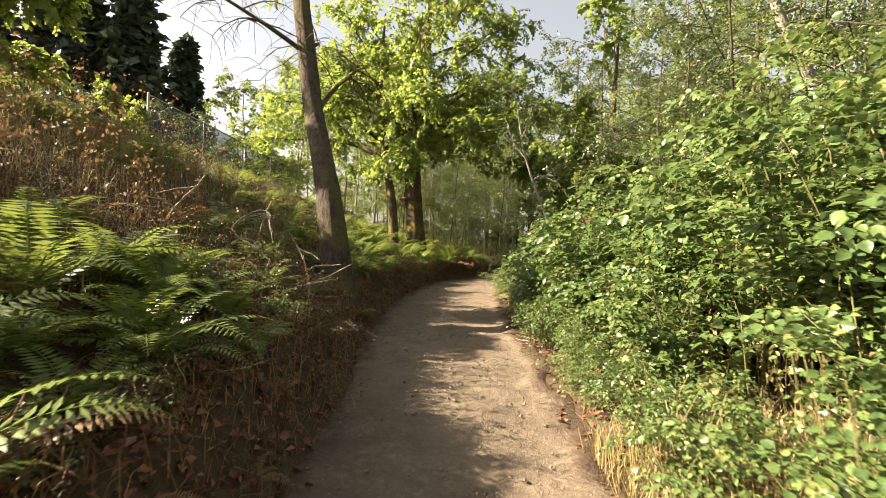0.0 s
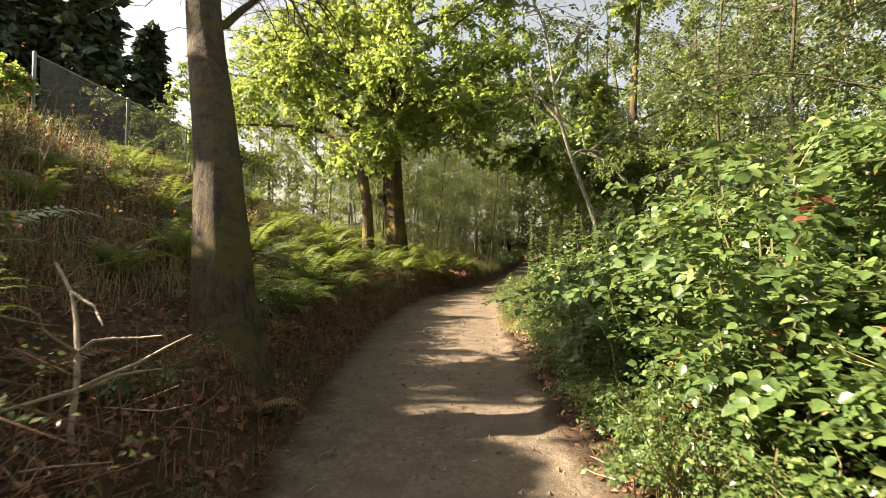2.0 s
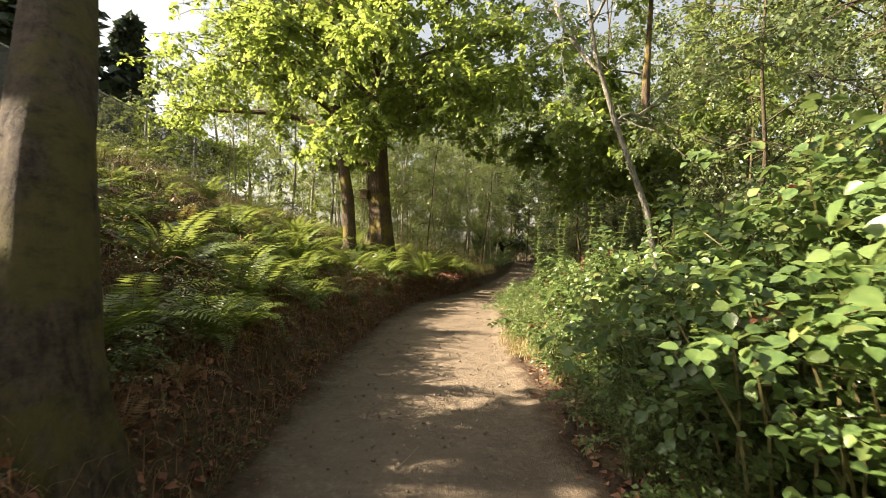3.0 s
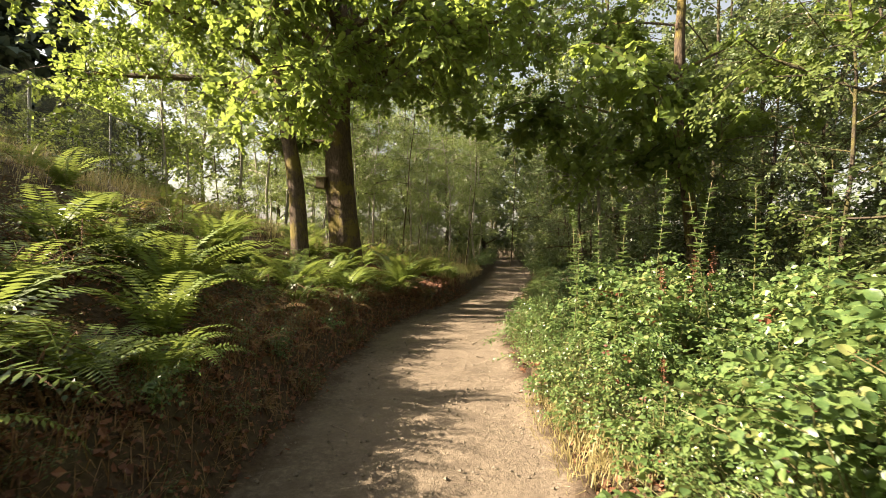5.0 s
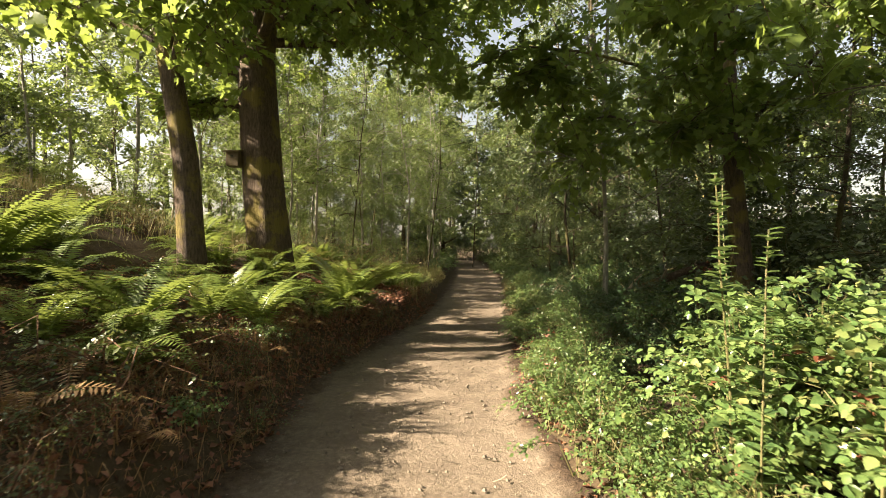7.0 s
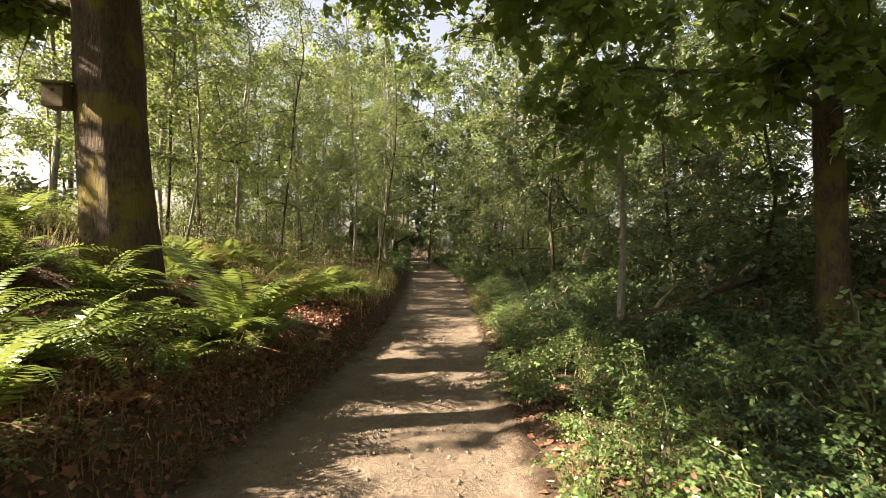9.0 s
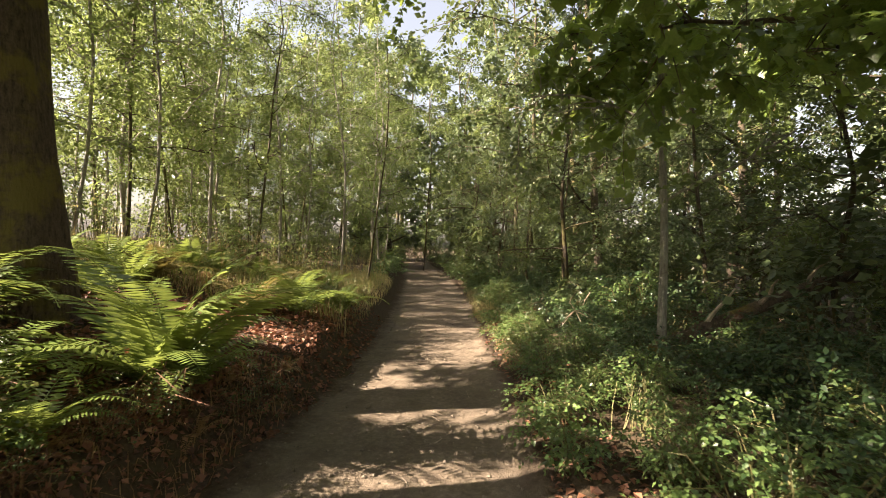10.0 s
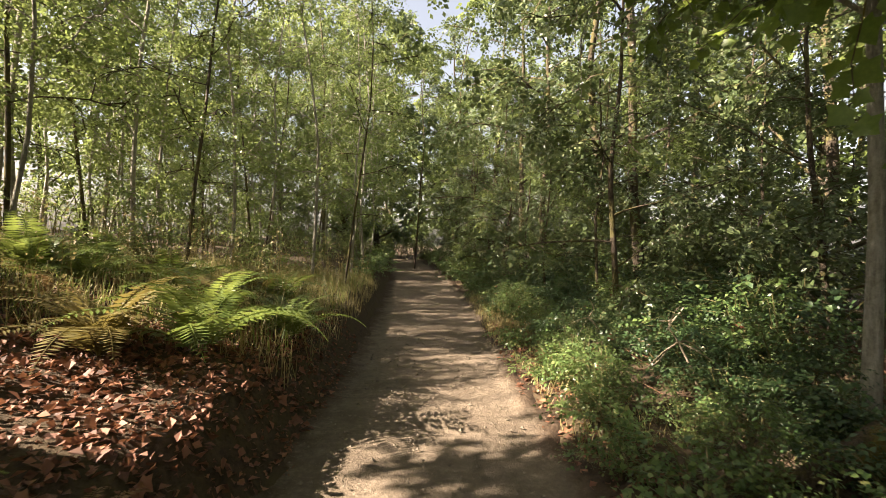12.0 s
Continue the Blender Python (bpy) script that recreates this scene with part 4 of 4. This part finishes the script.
while len(ferns) < 118:
    y = rnd.uniform(1.0, 24.0)
    d = 0.42 + 4.6 * rnd.random() ** 1.4
    if 18.9 < y < 21.0 and d < 1.9:
        continue
    if 3.6 < y < 6.4 and d < 2.2 and rnd.random() < 0.7:
        continue
    p = (float(left_edge(y)) - d, y)
    if (p[0] + 1.0) ** 2 + (p[1] - 19.6) ** 2 > 0.6 and (p[0] + 1.2) ** 2 + (p[1] - 6.9) ** 2 > 0.3 and all((p[0] - f[0]) ** 2 + (p[1] - f[1]) ** 2 > 0.16 for f in ferns):
        ferns.append((*p, rnd.uniform(0, 360), rnd.uniform(0.75, 1.25)))
put_copies(FERN, ferns)
put_copies(DRY, [(float(left_edge(y)) - d, y, rnd.uniform(0, 360), s) for y, d, s in ((4.6, 1.2, 0.9), (5.2, 1.9, 1.0), (4.0, 2.0, 0.9), (6.2, 2.4, 0.9), (3.4, 2.6, 1.0), (16.8, 1.6, 0.7), (13.2, 2.6, 0.8), (22.0, 2.2, 0.9), (8.6, 0.9, 0.6), (9.4, 1.5, 0.7), (10.2, 0.8, 0.55), (11.0, 1.2, 0.65), (11.8, 0.7, 0.5), (12.8, 1.0, 0.6), (7.8, 1.7, 0.7), (14.4, 1.1, 0.55), (3.6, 3.4, 0.9), (4.4, 3.0, 0.8), (5.0, 3.8, 1.0), (5.8, 3.2, 0.9), (6.6, 3.6, 1.0), (4.0, 1.4, 0.7), (7.4, 4.2, 1.0), (2.8, 2.2, 0.8))] + [(float(left_edge(y)) - rnd.uniform(0.35, 2.6), float(y), rnd.uniform(0, 360), rnd.uniform(0.45, 0.8)) for y in np.arange(1.8, 17.5, 0.65)] + [(float(left_edge(y)) - rnd.uniform(0.12, 0.5), float(y), rnd.uniform(0, 360), rnd.uniform(0.3, 0.55)) for y in np.arange(2.0, 20.0, 0.65)])
settle()


# ---------------------------------------------------------------- grass, litter and twigs
def strew(n, seed, where):
    """n places on the ground; where(rng) gives x, y."""
    rng = np.random.default_rng(seed)
    xy = np.array([where(rng) for _ in range(n)])
    return np.column_stack([xy, height(xy[:, 0], xy[:, 1])]), rng


def beside(edge, y0, y1, d0, d1, sign):
    def where(rng):
        y = rng.uniform(y0, y1)
        return float(edge(y)) + sign * rng.uniform(d0, d1), y
    return where


def grass(name, label, n, seed, where, length, mat, width=0.006, bend=0.6):
    places, rng = strew(n, seed, where)
    soup = Soup()
    blades(soup, places, length, rng, width, bend)
    return tagged(new(name, soup.mesh(name, mat)), label, "grass", kind="stuff")


grass("dry_grass", "straw-coloured dry grass at the path's edge", 2600, 1, beside(right_edge, 1.6, 3.4, 0.05, 1.6, 1), 0.28, M_STRAW, 0.004, 0.9)
grass("bank_grass", "tall dry grass on top of the bank", 9000, 2, beside(left_edge, 3, 24, 3.2, 8.0, -1), 0.5, M_STRAW, 0.003, 1.0)
grass("verge_grass", "tall straw and green grass beside the path", 5000, 3, beside(left_edge, 21.5, 31, 0.35, 4.0, -1), 0.38, M_GRASS, 0.004, 1.0)
grass("verge_grass", "tall yellowing grass on the verge", 8000, 4, beside(left_edge, 21.2, 30, 0.2, 4.0, -1), 0.36, M_STRAW, 0.003, 1.2)
grass("verge_grass", "dry grass on the shaded verge", 1800, 5, beside(right_edge, 20, 30, 0.15, 0.9, 1), 0.16, M_STRAW, 0.003, 1.2)
grass("dry_grass", "trampled straw-coloured grass at the foot of the bramble", 1100, 16, beside(right_edge, 10.6, 12.4, -0.08, 0.4, 1), 0.2, M_STRAW, 0.004, 1.3)
grass("dry_grass", "yellowed grass on the verge of the path", 1500, 17, beside(right_edge, 23.5, 28.5, -0.05, 0.7, 1), 0.25, M_STRAW, 0.004, 1.2)
grass("bank_litter", "withered brown grass along the foot of the bank", 5200, 20, beside(left_edge, 1.2, 19.5, 0.03, 0.75, -1), 0.2, M_BROWN_FERN, 0.003, 1.6)
grass("bank_grass", "tufts of withered grass on the slope", 8000, 15, beside(left_edge, 2.5, 9.0, 1.1, 5.0, -1), 0.34, M_STRAW, 0.0025, 1.3)


LITTER_SHAPE = (LOZENGE[0] * (1.2, 1, 2.2), LOZENGE[1])


def litter(name, label, n, seed, where, size, mat=None, flat=1.6, shape=LITTER_SHAPE):
    places, rng = strew(n, seed, where)
    places[:, 2] += rng.uniform(0.004, 0.03, n)
    soup = Soup()
    scatter_leaves(soup, places, size * rng.uniform(0.4, 1.3, n), shape, rng, flat)
    return tagged(new(name, soup.mesh(name, mat or M_LITTER)), label, "leaf litter", kind="stuff")


litter("leaf_litter", "red-brown fallen leaves on the bank", 26000, 6, beside(left_edge, 0.5, 24, -0.1, 2.6, -1), 0.045, None, 0.8)
litter("leaf_litter", "dark fallen leaves along the foot of the bank", 9000, 21, beside(left_edge, 1.0, 19.5, -0.12, 0.8, -1), 0.055, None, 0.7)
litter("leaf_litter", "brown fallen leaves under the hedge", 5000, 7, beside(right_edge, 1, 26, -0.12, 0.6, 1), 0.06)
litter("leaf_litter", "orange fallen maple leaves at the foot of the bank", 6000, 8, beside(left_edge, 16.5, 22.5, -0.12, 1.9, -1), 0.055, None, 0.7)
litter("leaf_litter", "curled brown maple leaves fallen under the maple", 900, 18, beside(left_edge, 15.5, 23.0, -0.1, 2.2, -1), 0.066, None, 0.9, (LOBED[0] * (1, 1, 2.5), LOBED[1]))
litter("leaf_litter", "scattered dry leaves trodden on the path", 1500, 9, beside(left_edge, 1, 26, -1.9, 0.0, -1), 0.05, None, 2.0)


OCTA = np.array([(1, 0, 0), (0, 1, 0), (-1, 0, 0), (0, -1, 0), (0, 0, 0.7), (0, 0, -0.7)])
OCTA_FACES = np.array([(0, 1, 4), (1, 2, 4), (2, 3, 4), (3, 0, 4), (1, 0, 5), (2, 1, 5), (3, 2, 5), (0, 3, 5)])


def pebbles(name, label, n, seed, where, mat):
    rng = np.random.default_rng(seed)
    xy = np.array([where(rng) for _ in range(n)])
    places = np.column_stack([xy, base_height(xy[:, 1]) + 0.012])
    size = 0.004 + 0.016 * rng.uniform(0, 1, n) ** 4
    v = places[:, None] + OCTA[None] * size[:, None, None] * rng.uniform(0.6, 1.3, (n, 6, 1))
    soup = Soup()
    soup.add(v.reshape(-1, 3), (OCTA_FACES[None] + (np.arange(n) * 6)[:, None, None]).reshape(-1, 3))
    return tagged(new(name, soup.mesh(name, mat)), label, "gravel", kind="stuff")


pebbles("gravel", "small stones and crumbs of earth on the path", 7000, 19, beside(left_edge, 1.2, 25, -2.0, 0.1, -1), M_CRUMB)


# ---------------------------------------------------------------- fence on the bank
def box_mesh(name, size, mat, bevel=0.004):
    bm = bmesh.new()
    bmesh.ops.create_cube(bm, size=1.0)
    bmesh.ops.scale(bm, vec=size, verts=bm.verts)
    bmesh.ops.bevel(bm, geom=bm.edges[:], offset=bevel, segments=2, affect="EDGES")
    me = bpy.data.meshes.new(name)
    bm.to_mesh(me)
    bm.free()
    me.materials.append(mat)
    return me


def rod_mesh(name, a, b, r, mat, sides=10):
    soup = Soup()
    soup.tube([a, (np.array(a) + np.array(b)) / 2, b], [r, r, r], sides)
    return soup.mesh(name, mat, True)


FENCE_X, FENCE_TOP = -8.0, 5.0
fence = thing("windscreen_fence", "tall steel fence hung with dark windscreen on the bank", "fence")
for y in np.arange(13.5, 26.0, 3.0):
    part("post", rod_mesh("post", (FENCE_X, y, float(height(FENCE_X, y)) - 0.1), (FENCE_X, y, FENCE_TOP + 0.05), 0.035, M_POST), fence)
part("top_rail", rod_mesh("top_rail", (FENCE_X, 13.5, FENCE_TOP), (FENCE_X, 25.5, FENCE_TOP), 0.022, M_POST), fence, "grey steel top rail")
for y in np.arange(13.5, 25.0, 3.0):
    low_z = float(height(FENCE_X, y + 1.5)) + 0.15
    soup = Soup()
    u, v = np.meshgrid(np.linspace(0.04, 2.96, 13), np.linspace(low_z, FENCE_TOP - 0.03, 9))
    sag = 0.05 * np.sin(u * 2.1 + y) * np.sin(v * 1.7)
    front = np.stack([FENCE_X + 0.05 + sag, y + u, v], -1).reshape(-1, 3)
    q = (np.arange(8)[:, None] * 13 + np.arange(12)[None]).ravel()
    quad = np.concatenate([np.stack([q, q + 1, q + 14], 1), np.stack([q, q + 14, q + 13], 1)])
    soup.add(front, quad)
    soup.add(front - (0.006, 0, 0), quad[:, ::-1])
    part("screen", soup.mesh("screen", M_SCREEN), fence, "dark grey woven windscreen")


def make_conifer(seed):
    rng = np.random.default_rng(seed)
    root = thing("conifer", "dark green conifer standing behind the fence", "tree", "conifers behind the fence")
    tall = 11.0
    bole = Soup()
    bole.tube([(0, 0, -0.2), (0.05, 0, 4), (0, 0.05, tall)], [0.22, 0.15, 0.02], 8)
    part("trunk", bole.mesh("trunk", M_BARK, True), root)
    needles, arms = Soup(), Soup()
    for z in np.linspace(0.8, tall - 0.2, 30):
        reach = 2.5 * (1 - z / tall) ** 0.8 + 0.15
        for k in range(7):
            a = rng.uniform(0, 2 * math.pi)
            line = bough((0, 0, z), (math.cos(a), math.sin(a), 0.1), reach * rng.uniform(0.75, 1.1), rng, 4, 0.08, 0, 0.25)
            arms.tube(line, np.linspace(0.02, 0.005, 5), 3)
            n = 26
            u = rng.uniform(0.1, 1, n) * 4
            i0 = np.clip(u.astype(int), 0, 3)
            pos = line[i0] + (line[i0 + 1] - line[i0]) * (u - i0)[:, None] + rng.normal(0, 0.07, (n, 3))
            scatter_leaves(needles, pos, rng.uniform(0.35, 0.65, n), (LOZENGE[0] * (0.9, 1, 1), LOZENGE[1]), rng, 0.7)
    tagged(part("boughs", arms.mesh("boughs", M_BARK), root), kind="stuff")
    part("crown", needles.mesh("crown", M_NEEDLE), root)
    return root


CONIFER = [make_conifer(5)]
put_copies(CONIFER, [(-35.0, 53.0, 0, 2.7), (-39.5, 52.0, 70, 2.5), (-31.5, 57.0, 150, 2.1), (-44, 53.0, 200, 2.7), (-48.5, 50.0, 260, 2.4)])
settle()

# ---------------------------------------------------------------- nest box on the maple
box = thing("nest_box", "small weathered wooden nest box fixed to the maple trunk", "nest box")
part("body", box_mesh("body", (0.2, 0.2, 0.24), M_BOX), box)
ob = part("roof", box_mesh("roof", (0.27, 0.27, 0.025), M_BOX), box)
ob.matrix_basis = pose(0, -0.02, 0.135, 12)
# no opening: a dark plug on the front gives the entrance its darkness
hole = Soup()
hole.tube([(0, -0.085, 0.04), (0, -0.1, 0.04), (0, -0.104, 0.04)], [0.022, 0.022, 0.02], 12)
part("entrance", hole.mesh("entrance", M_SCREEN), box, "dark round plug standing for the shaded entrance")
box.matrix_basis = pose(-1.6, 19.45, 2.85, 0, 0, -10)

# ---------------------------------------------------------------- single stems among the bushes
make_tree("leaning_sapling", "pale bare-stemmed sapling leaning out over the hedge", [(2.25, 8.75, 0.05), (2.1, 8.7, 0.9), (1.95, 8.66, 1.6), (1.7, 8.64, 2.2), (1.5, 8.6, 2.75), (1.35, 8.55, 3.6)], [0.03, 0.026, 0.023, 0.02, 0.016, 0.006],
          [(0.62, (0.7, 0.2, 0.6), 0.8), (0.75, (-0.5, 0.3, 0.6), 0.7), (0.85, (0.4, -0.5, 0.7), 0.6), (0.95, (-0.2, 0.1, 1), 0.5)], M_PALE_BARK, M_HEDGE, OVATE, 0.07, 301, 8, 4, 3, limb_share=0.3, droop=0.08)
make_tree("grey_alder", "grey alder with a pale sunlit stem in the thicket", [(5.12, 19.6, 0.0), (5.12, 19.6, 1.7), (5.05, 19.65, 3.4), (5.15, 19.7, 6.0), (5.1, 19.6, 9.0)], [0.06, 0.042, 0.038, 0.03, 0.01],
          [(0.3, (0.8, -0.4, 0.6), 1.6), (0.42, (-0.8, 0.4, 0.4), 1.8), (0.52, (0.5, 0.8, 0.4), 1.8), (0.62, (-0.5, -0.8, 0.4), 1.8), (0.72, (0.9, 0.1, 0.5), 1.6), (0.85, (-0.7, 0.3, 0.7), 1.4)], M_PALE_BARK, M_SMALL, LOZENGE, 0.09, 302, 12, 6, 5)
make_tree("leaning_alder", "grey-barked alder leaning over the thicket", [(8.8, 10.4, 0.1), (8.2, 10.4, 2.5), (7.55, 10.4, 4.7), (6.75, 10.4, 6.2), (6.4, 10.4, 8.6)], [0.15, 0.13, 0.11, 0.1, 0.03],
          [(0.35, (0.6, 0.8, 0.4), 2.2), (0.5, (0.5, -0.7, 0.4), 2.4), (0.6, (-0.6, 0.8, 0.3), 2.4), (0.72, (0.8, 0.4, 0.4), 2.4), (0.82, (-0.5, -0.5, 0.5), 2.0), (0.93, (0.3, 0.3, 1), 1.6)], M_PALE_BARK, M_GREY, LOZENGE, 0.1, 303, 14, 7, 6)


def make_weed(seed, tall):
    rng = np.random.default_rng(seed)
    root = thing("tall_weed", "tall leafy green weed rising above the bramble bushes", "weed", "tall weeds in the hedge")
    line = bough((0, 0, 0), (0, 0, 1), tall, rng, 8, 0.03)
    stem, leaves = Soup(), Soup()
    stem.tube(line, np.linspace(0.008, 0.003, 9), 5)
    part("stem", stem.mesh("stem", M_CANE), root)
    n = 70
    k = rng.uniform(0.25, 1, n)
    pos = np.stack([np.interp(k, np.linspace(0, 1, 9), line[:, i]) for i in range(3)], 1)
    a = rng.uniform(0, 2 * math.pi, n)
    y = np.stack([np.cos(a), np.sin(a), np.full(n, 0.15)], 1)
    z = np.stack([-0.3 * np.cos(a), -0.3 * np.sin(a), np.ones(n)], 1)
    z /= np.linalg.norm(z, axis=1)[:, None]
    y -= z * np.sum(y * z, axis=1)[:, None]
    scatter_leaves(leaves, pos, (0.12 - 0.06 * k) * rng.uniform(0.8, 1.2, n), ROUNDED, rng, frames=(np.cross(y, z), y, z))
    part("foliage", leaves.mesh("foliage", M_HEDGE), root)
    return root


WEED = [make_weed(400, 1.95), make_weed(401, 1.75)]
put_copies(WEED, [(2.84, 12.75, 0, 1.05), (2.19, 13.0, 40, 0.98), (3.3, 12.95, 80, 1.05), (3.65, 12.4, 120, 1.15), (2.55, 13.4, 160, 0.9), (2.3, 12.4, 200, 0.95), (3.0, 11.9, 240, 0.95), (2.0, 12.6, 280, 0.8), (3.9, 11.8, 320, 1.05)])


def make_dock(seed):
    rng = np.random.default_rng(seed)
    root = thing("dock_stalk", "rust-red seed stalk of dock among the brambles", "weed", "red dock stalks")
    stem, seeds = Soup(), Soup()
    line = bough((0, 0, 0), (0, 0, 1), 1.35, rng, 6, 0.03)
    stem.tube(line, np.linspace(0.007, 0.003, 7), 5)
    n = 160
    k = rng.uniform(0.62, 1.0, n)
    pos = np.stack([np.interp(k, np.linspace(0, 1, 7), line[:, i]) for i in range(3)], 1) + rng.normal(0, 0.022, (n, 3))
    scatter_leaves(seeds, pos, rng.uniform(0.015, 0.035, n), OVATE, rng, 0.1)
    part("stem", stem.mesh("stem", M_TWIG), root)
    part("seed_head", seeds.mesh("seed_head", M_RED), root, "rust-red seed head")
    return root


put_copies([make_dock(410)], [(3.8, 13.2, 0, 0.95), (3.1, 12.5, 60, 0.9), (2.5, 12.0, 120, 0.8), (1.95, 10.9, 180, 0.5)])
settle()

# ---------------------------------------------------------------- deadwood
log = thing("fallen_log", "mossy fallen log propped in the shaded undergrowth", "log")
soup = Soup()
rng = np.random.default_rng(77)
soup.tube([(4.3, 19.45, 0.12), (4.8, 19.37, 0.38), (5.4, 19.26, 0.64), (6.0, 19.15, 0.88), (6.6, 19.05, 1.1), (7.4, 18.9, 1.35)], [0.08, 0.085, 0.08, 0.072, 0.07, 0.06], 12, 0.12, rng)
part("stem", soup.mesh("stem", M_MAPLE_BARK, True), log)
for a, way in (((5.4, 19.26, 0.68), (0.3, -0.3, 0.8)), ((6.0, 19.15, 0.9), (-0.2, -0.5, 0.7)), ((6.6, 19.05, 1.12), (0.5, 0.2, 0.9))):
    soup = Soup()
    soup.tube(bough(a, way, 0.5, rng, 4, 0.15), [0.03, 0.025, 0.02, 0.015, 0.01], 6)
    part("stub", soup.mesh("stub", M_DEADWOOD), log, "pale broken branch stub")


def make_dead_branch(seed):
    rng = np.random.default_rng(seed)
    root = thing("dead_branch", "bleached bare dead branch stuck in the bank", "branch", "dead branches on the bank")
    main = bough((0, 0, -0.05), (-0.25, 0.1, 1), 0.9, rng, 6, 0.14)
    soup = Soup()
    soup.tube(main, np.linspace(0.014, 0.007, 7), 7)
    part("stem", soup.mesh("stem", M_DEADWOOD, True), root)
    for i in range(7):
        soup = Soup()
        soup.tube(bough(main[rng.integers(1, 7)], rng.normal(0, 1, 3) * (1, 1, 0.5) + (0, 0, 0.15), rng.uniform(0.25, 0.6), rng, 4, 0.16), np.linspace(0.009, 0.003, 5), 5)
        part("twig", soup.mesh("twig", M_DEADWOOD), root)
    return root


put_copies([make_dead_branch(500), make_dead_branch(501)], [(-1.08, 5.38, 0, 1.0), (-1.5, 5.2, 70, 0.8), (-1.25, 4.7, 150, 0.6), (-1.9, 5.7, 200, 0.9), (-2.2, 4.6, 260, 0.9), (4.9, 20.6, 30, 0.9), (5.3, 21.6, 120, 1.0), (4.9, 22.6, 220, 0.8)])
settle()


def brushwood(name, label, n, seed, where, lo, hi, mat):
    places, rng = strew(n, seed, where)
    soup = Soup()
    for p in places:
        way = rng.normal(0, 1, 3) * (1, 1, 0.25) + (0, 0, 0.2)
        soup.tube(bough(p + (0, 0, 0.03), way, rng.uniform(lo, hi), rng, 3, 0.12), [0.004, 0.004, 0.003, 0.002], 3)
    return tagged(new(name, soup.mesh(name, mat)), label, "twigs", kind="stuff")


brushwood("brushwood", "tangle of dry reddish twigs on the bank", 520, 30, beside(left_edge, 3.6, 6.4, 0.3, 2.6, -1), 0.15, 0.5, M_TWIG)
brushwood("brushwood", "pale dry sticks strewn over the bank", 160, 31, beside(left_edge, 2.5, 7.0, 0.4, 3.0, -1), 0.15, 0.4, M_DEADWOOD)
brushwood("brushwood", "dead twigs tangled in the shaded thicket", 600, 32, beside(right_edge, 15, 26, 1.2, 4.5, 1), 0.2, 0.7, M_TWIG)
brushwood("brushwood", "small broken sticks lying along the path", 70, 33, beside(right_edge, 2, 24, -1.6, 0.2, 1), 0.08, 0.22, M_DEADWOOD)


def stalks(name, label, n, seed, where, tall, mat):
    places, rng = strew(n, seed, where)
    soup = Soup()
    for p in places:
        line = bough(p, (rng.normal(0, 0.12), rng.normal(0, 0.12), 1), tall * rng.uniform(0.5, 1.2), rng, 4, 0.06)
        soup.tube(line, [0.003, 0.003, 0.0025, 0.002, 0.0015], 3)
        k = 10
        pos = line[rng.integers(2, 5, k)] + rng.normal(0, 0.025, (k, 3))
        scatter_leaves(soup, pos, rng.uniform(0.02, 0.05, k), LOZENGE, rng, 0.2)
    return tagged(new(name, soup.mesh(name, mat)), label, "weeds", kind="stuff")


stalks("dry_stalks", "tall withered brown weed stalks on the bank", 260, 40, beside(left_edge, 3.0, 9.5, 1.2, 5.0, -1), 0.95, M_BROWN_FERN)
stalks("dry_stalks", "pale dry weed stalks at the edge of the grove", 200, 41, beside(left_edge, 21.5, 30, 0.3, 4.0, -1), 0.8, M_STRAW)
stalks("dry_stalks", "pale dry stalks among the hedge leaves", 60, 42, beside(right_edge, 1.8, 4.5, 0.3, 1.6, 1), 0.6, M_STRAW)
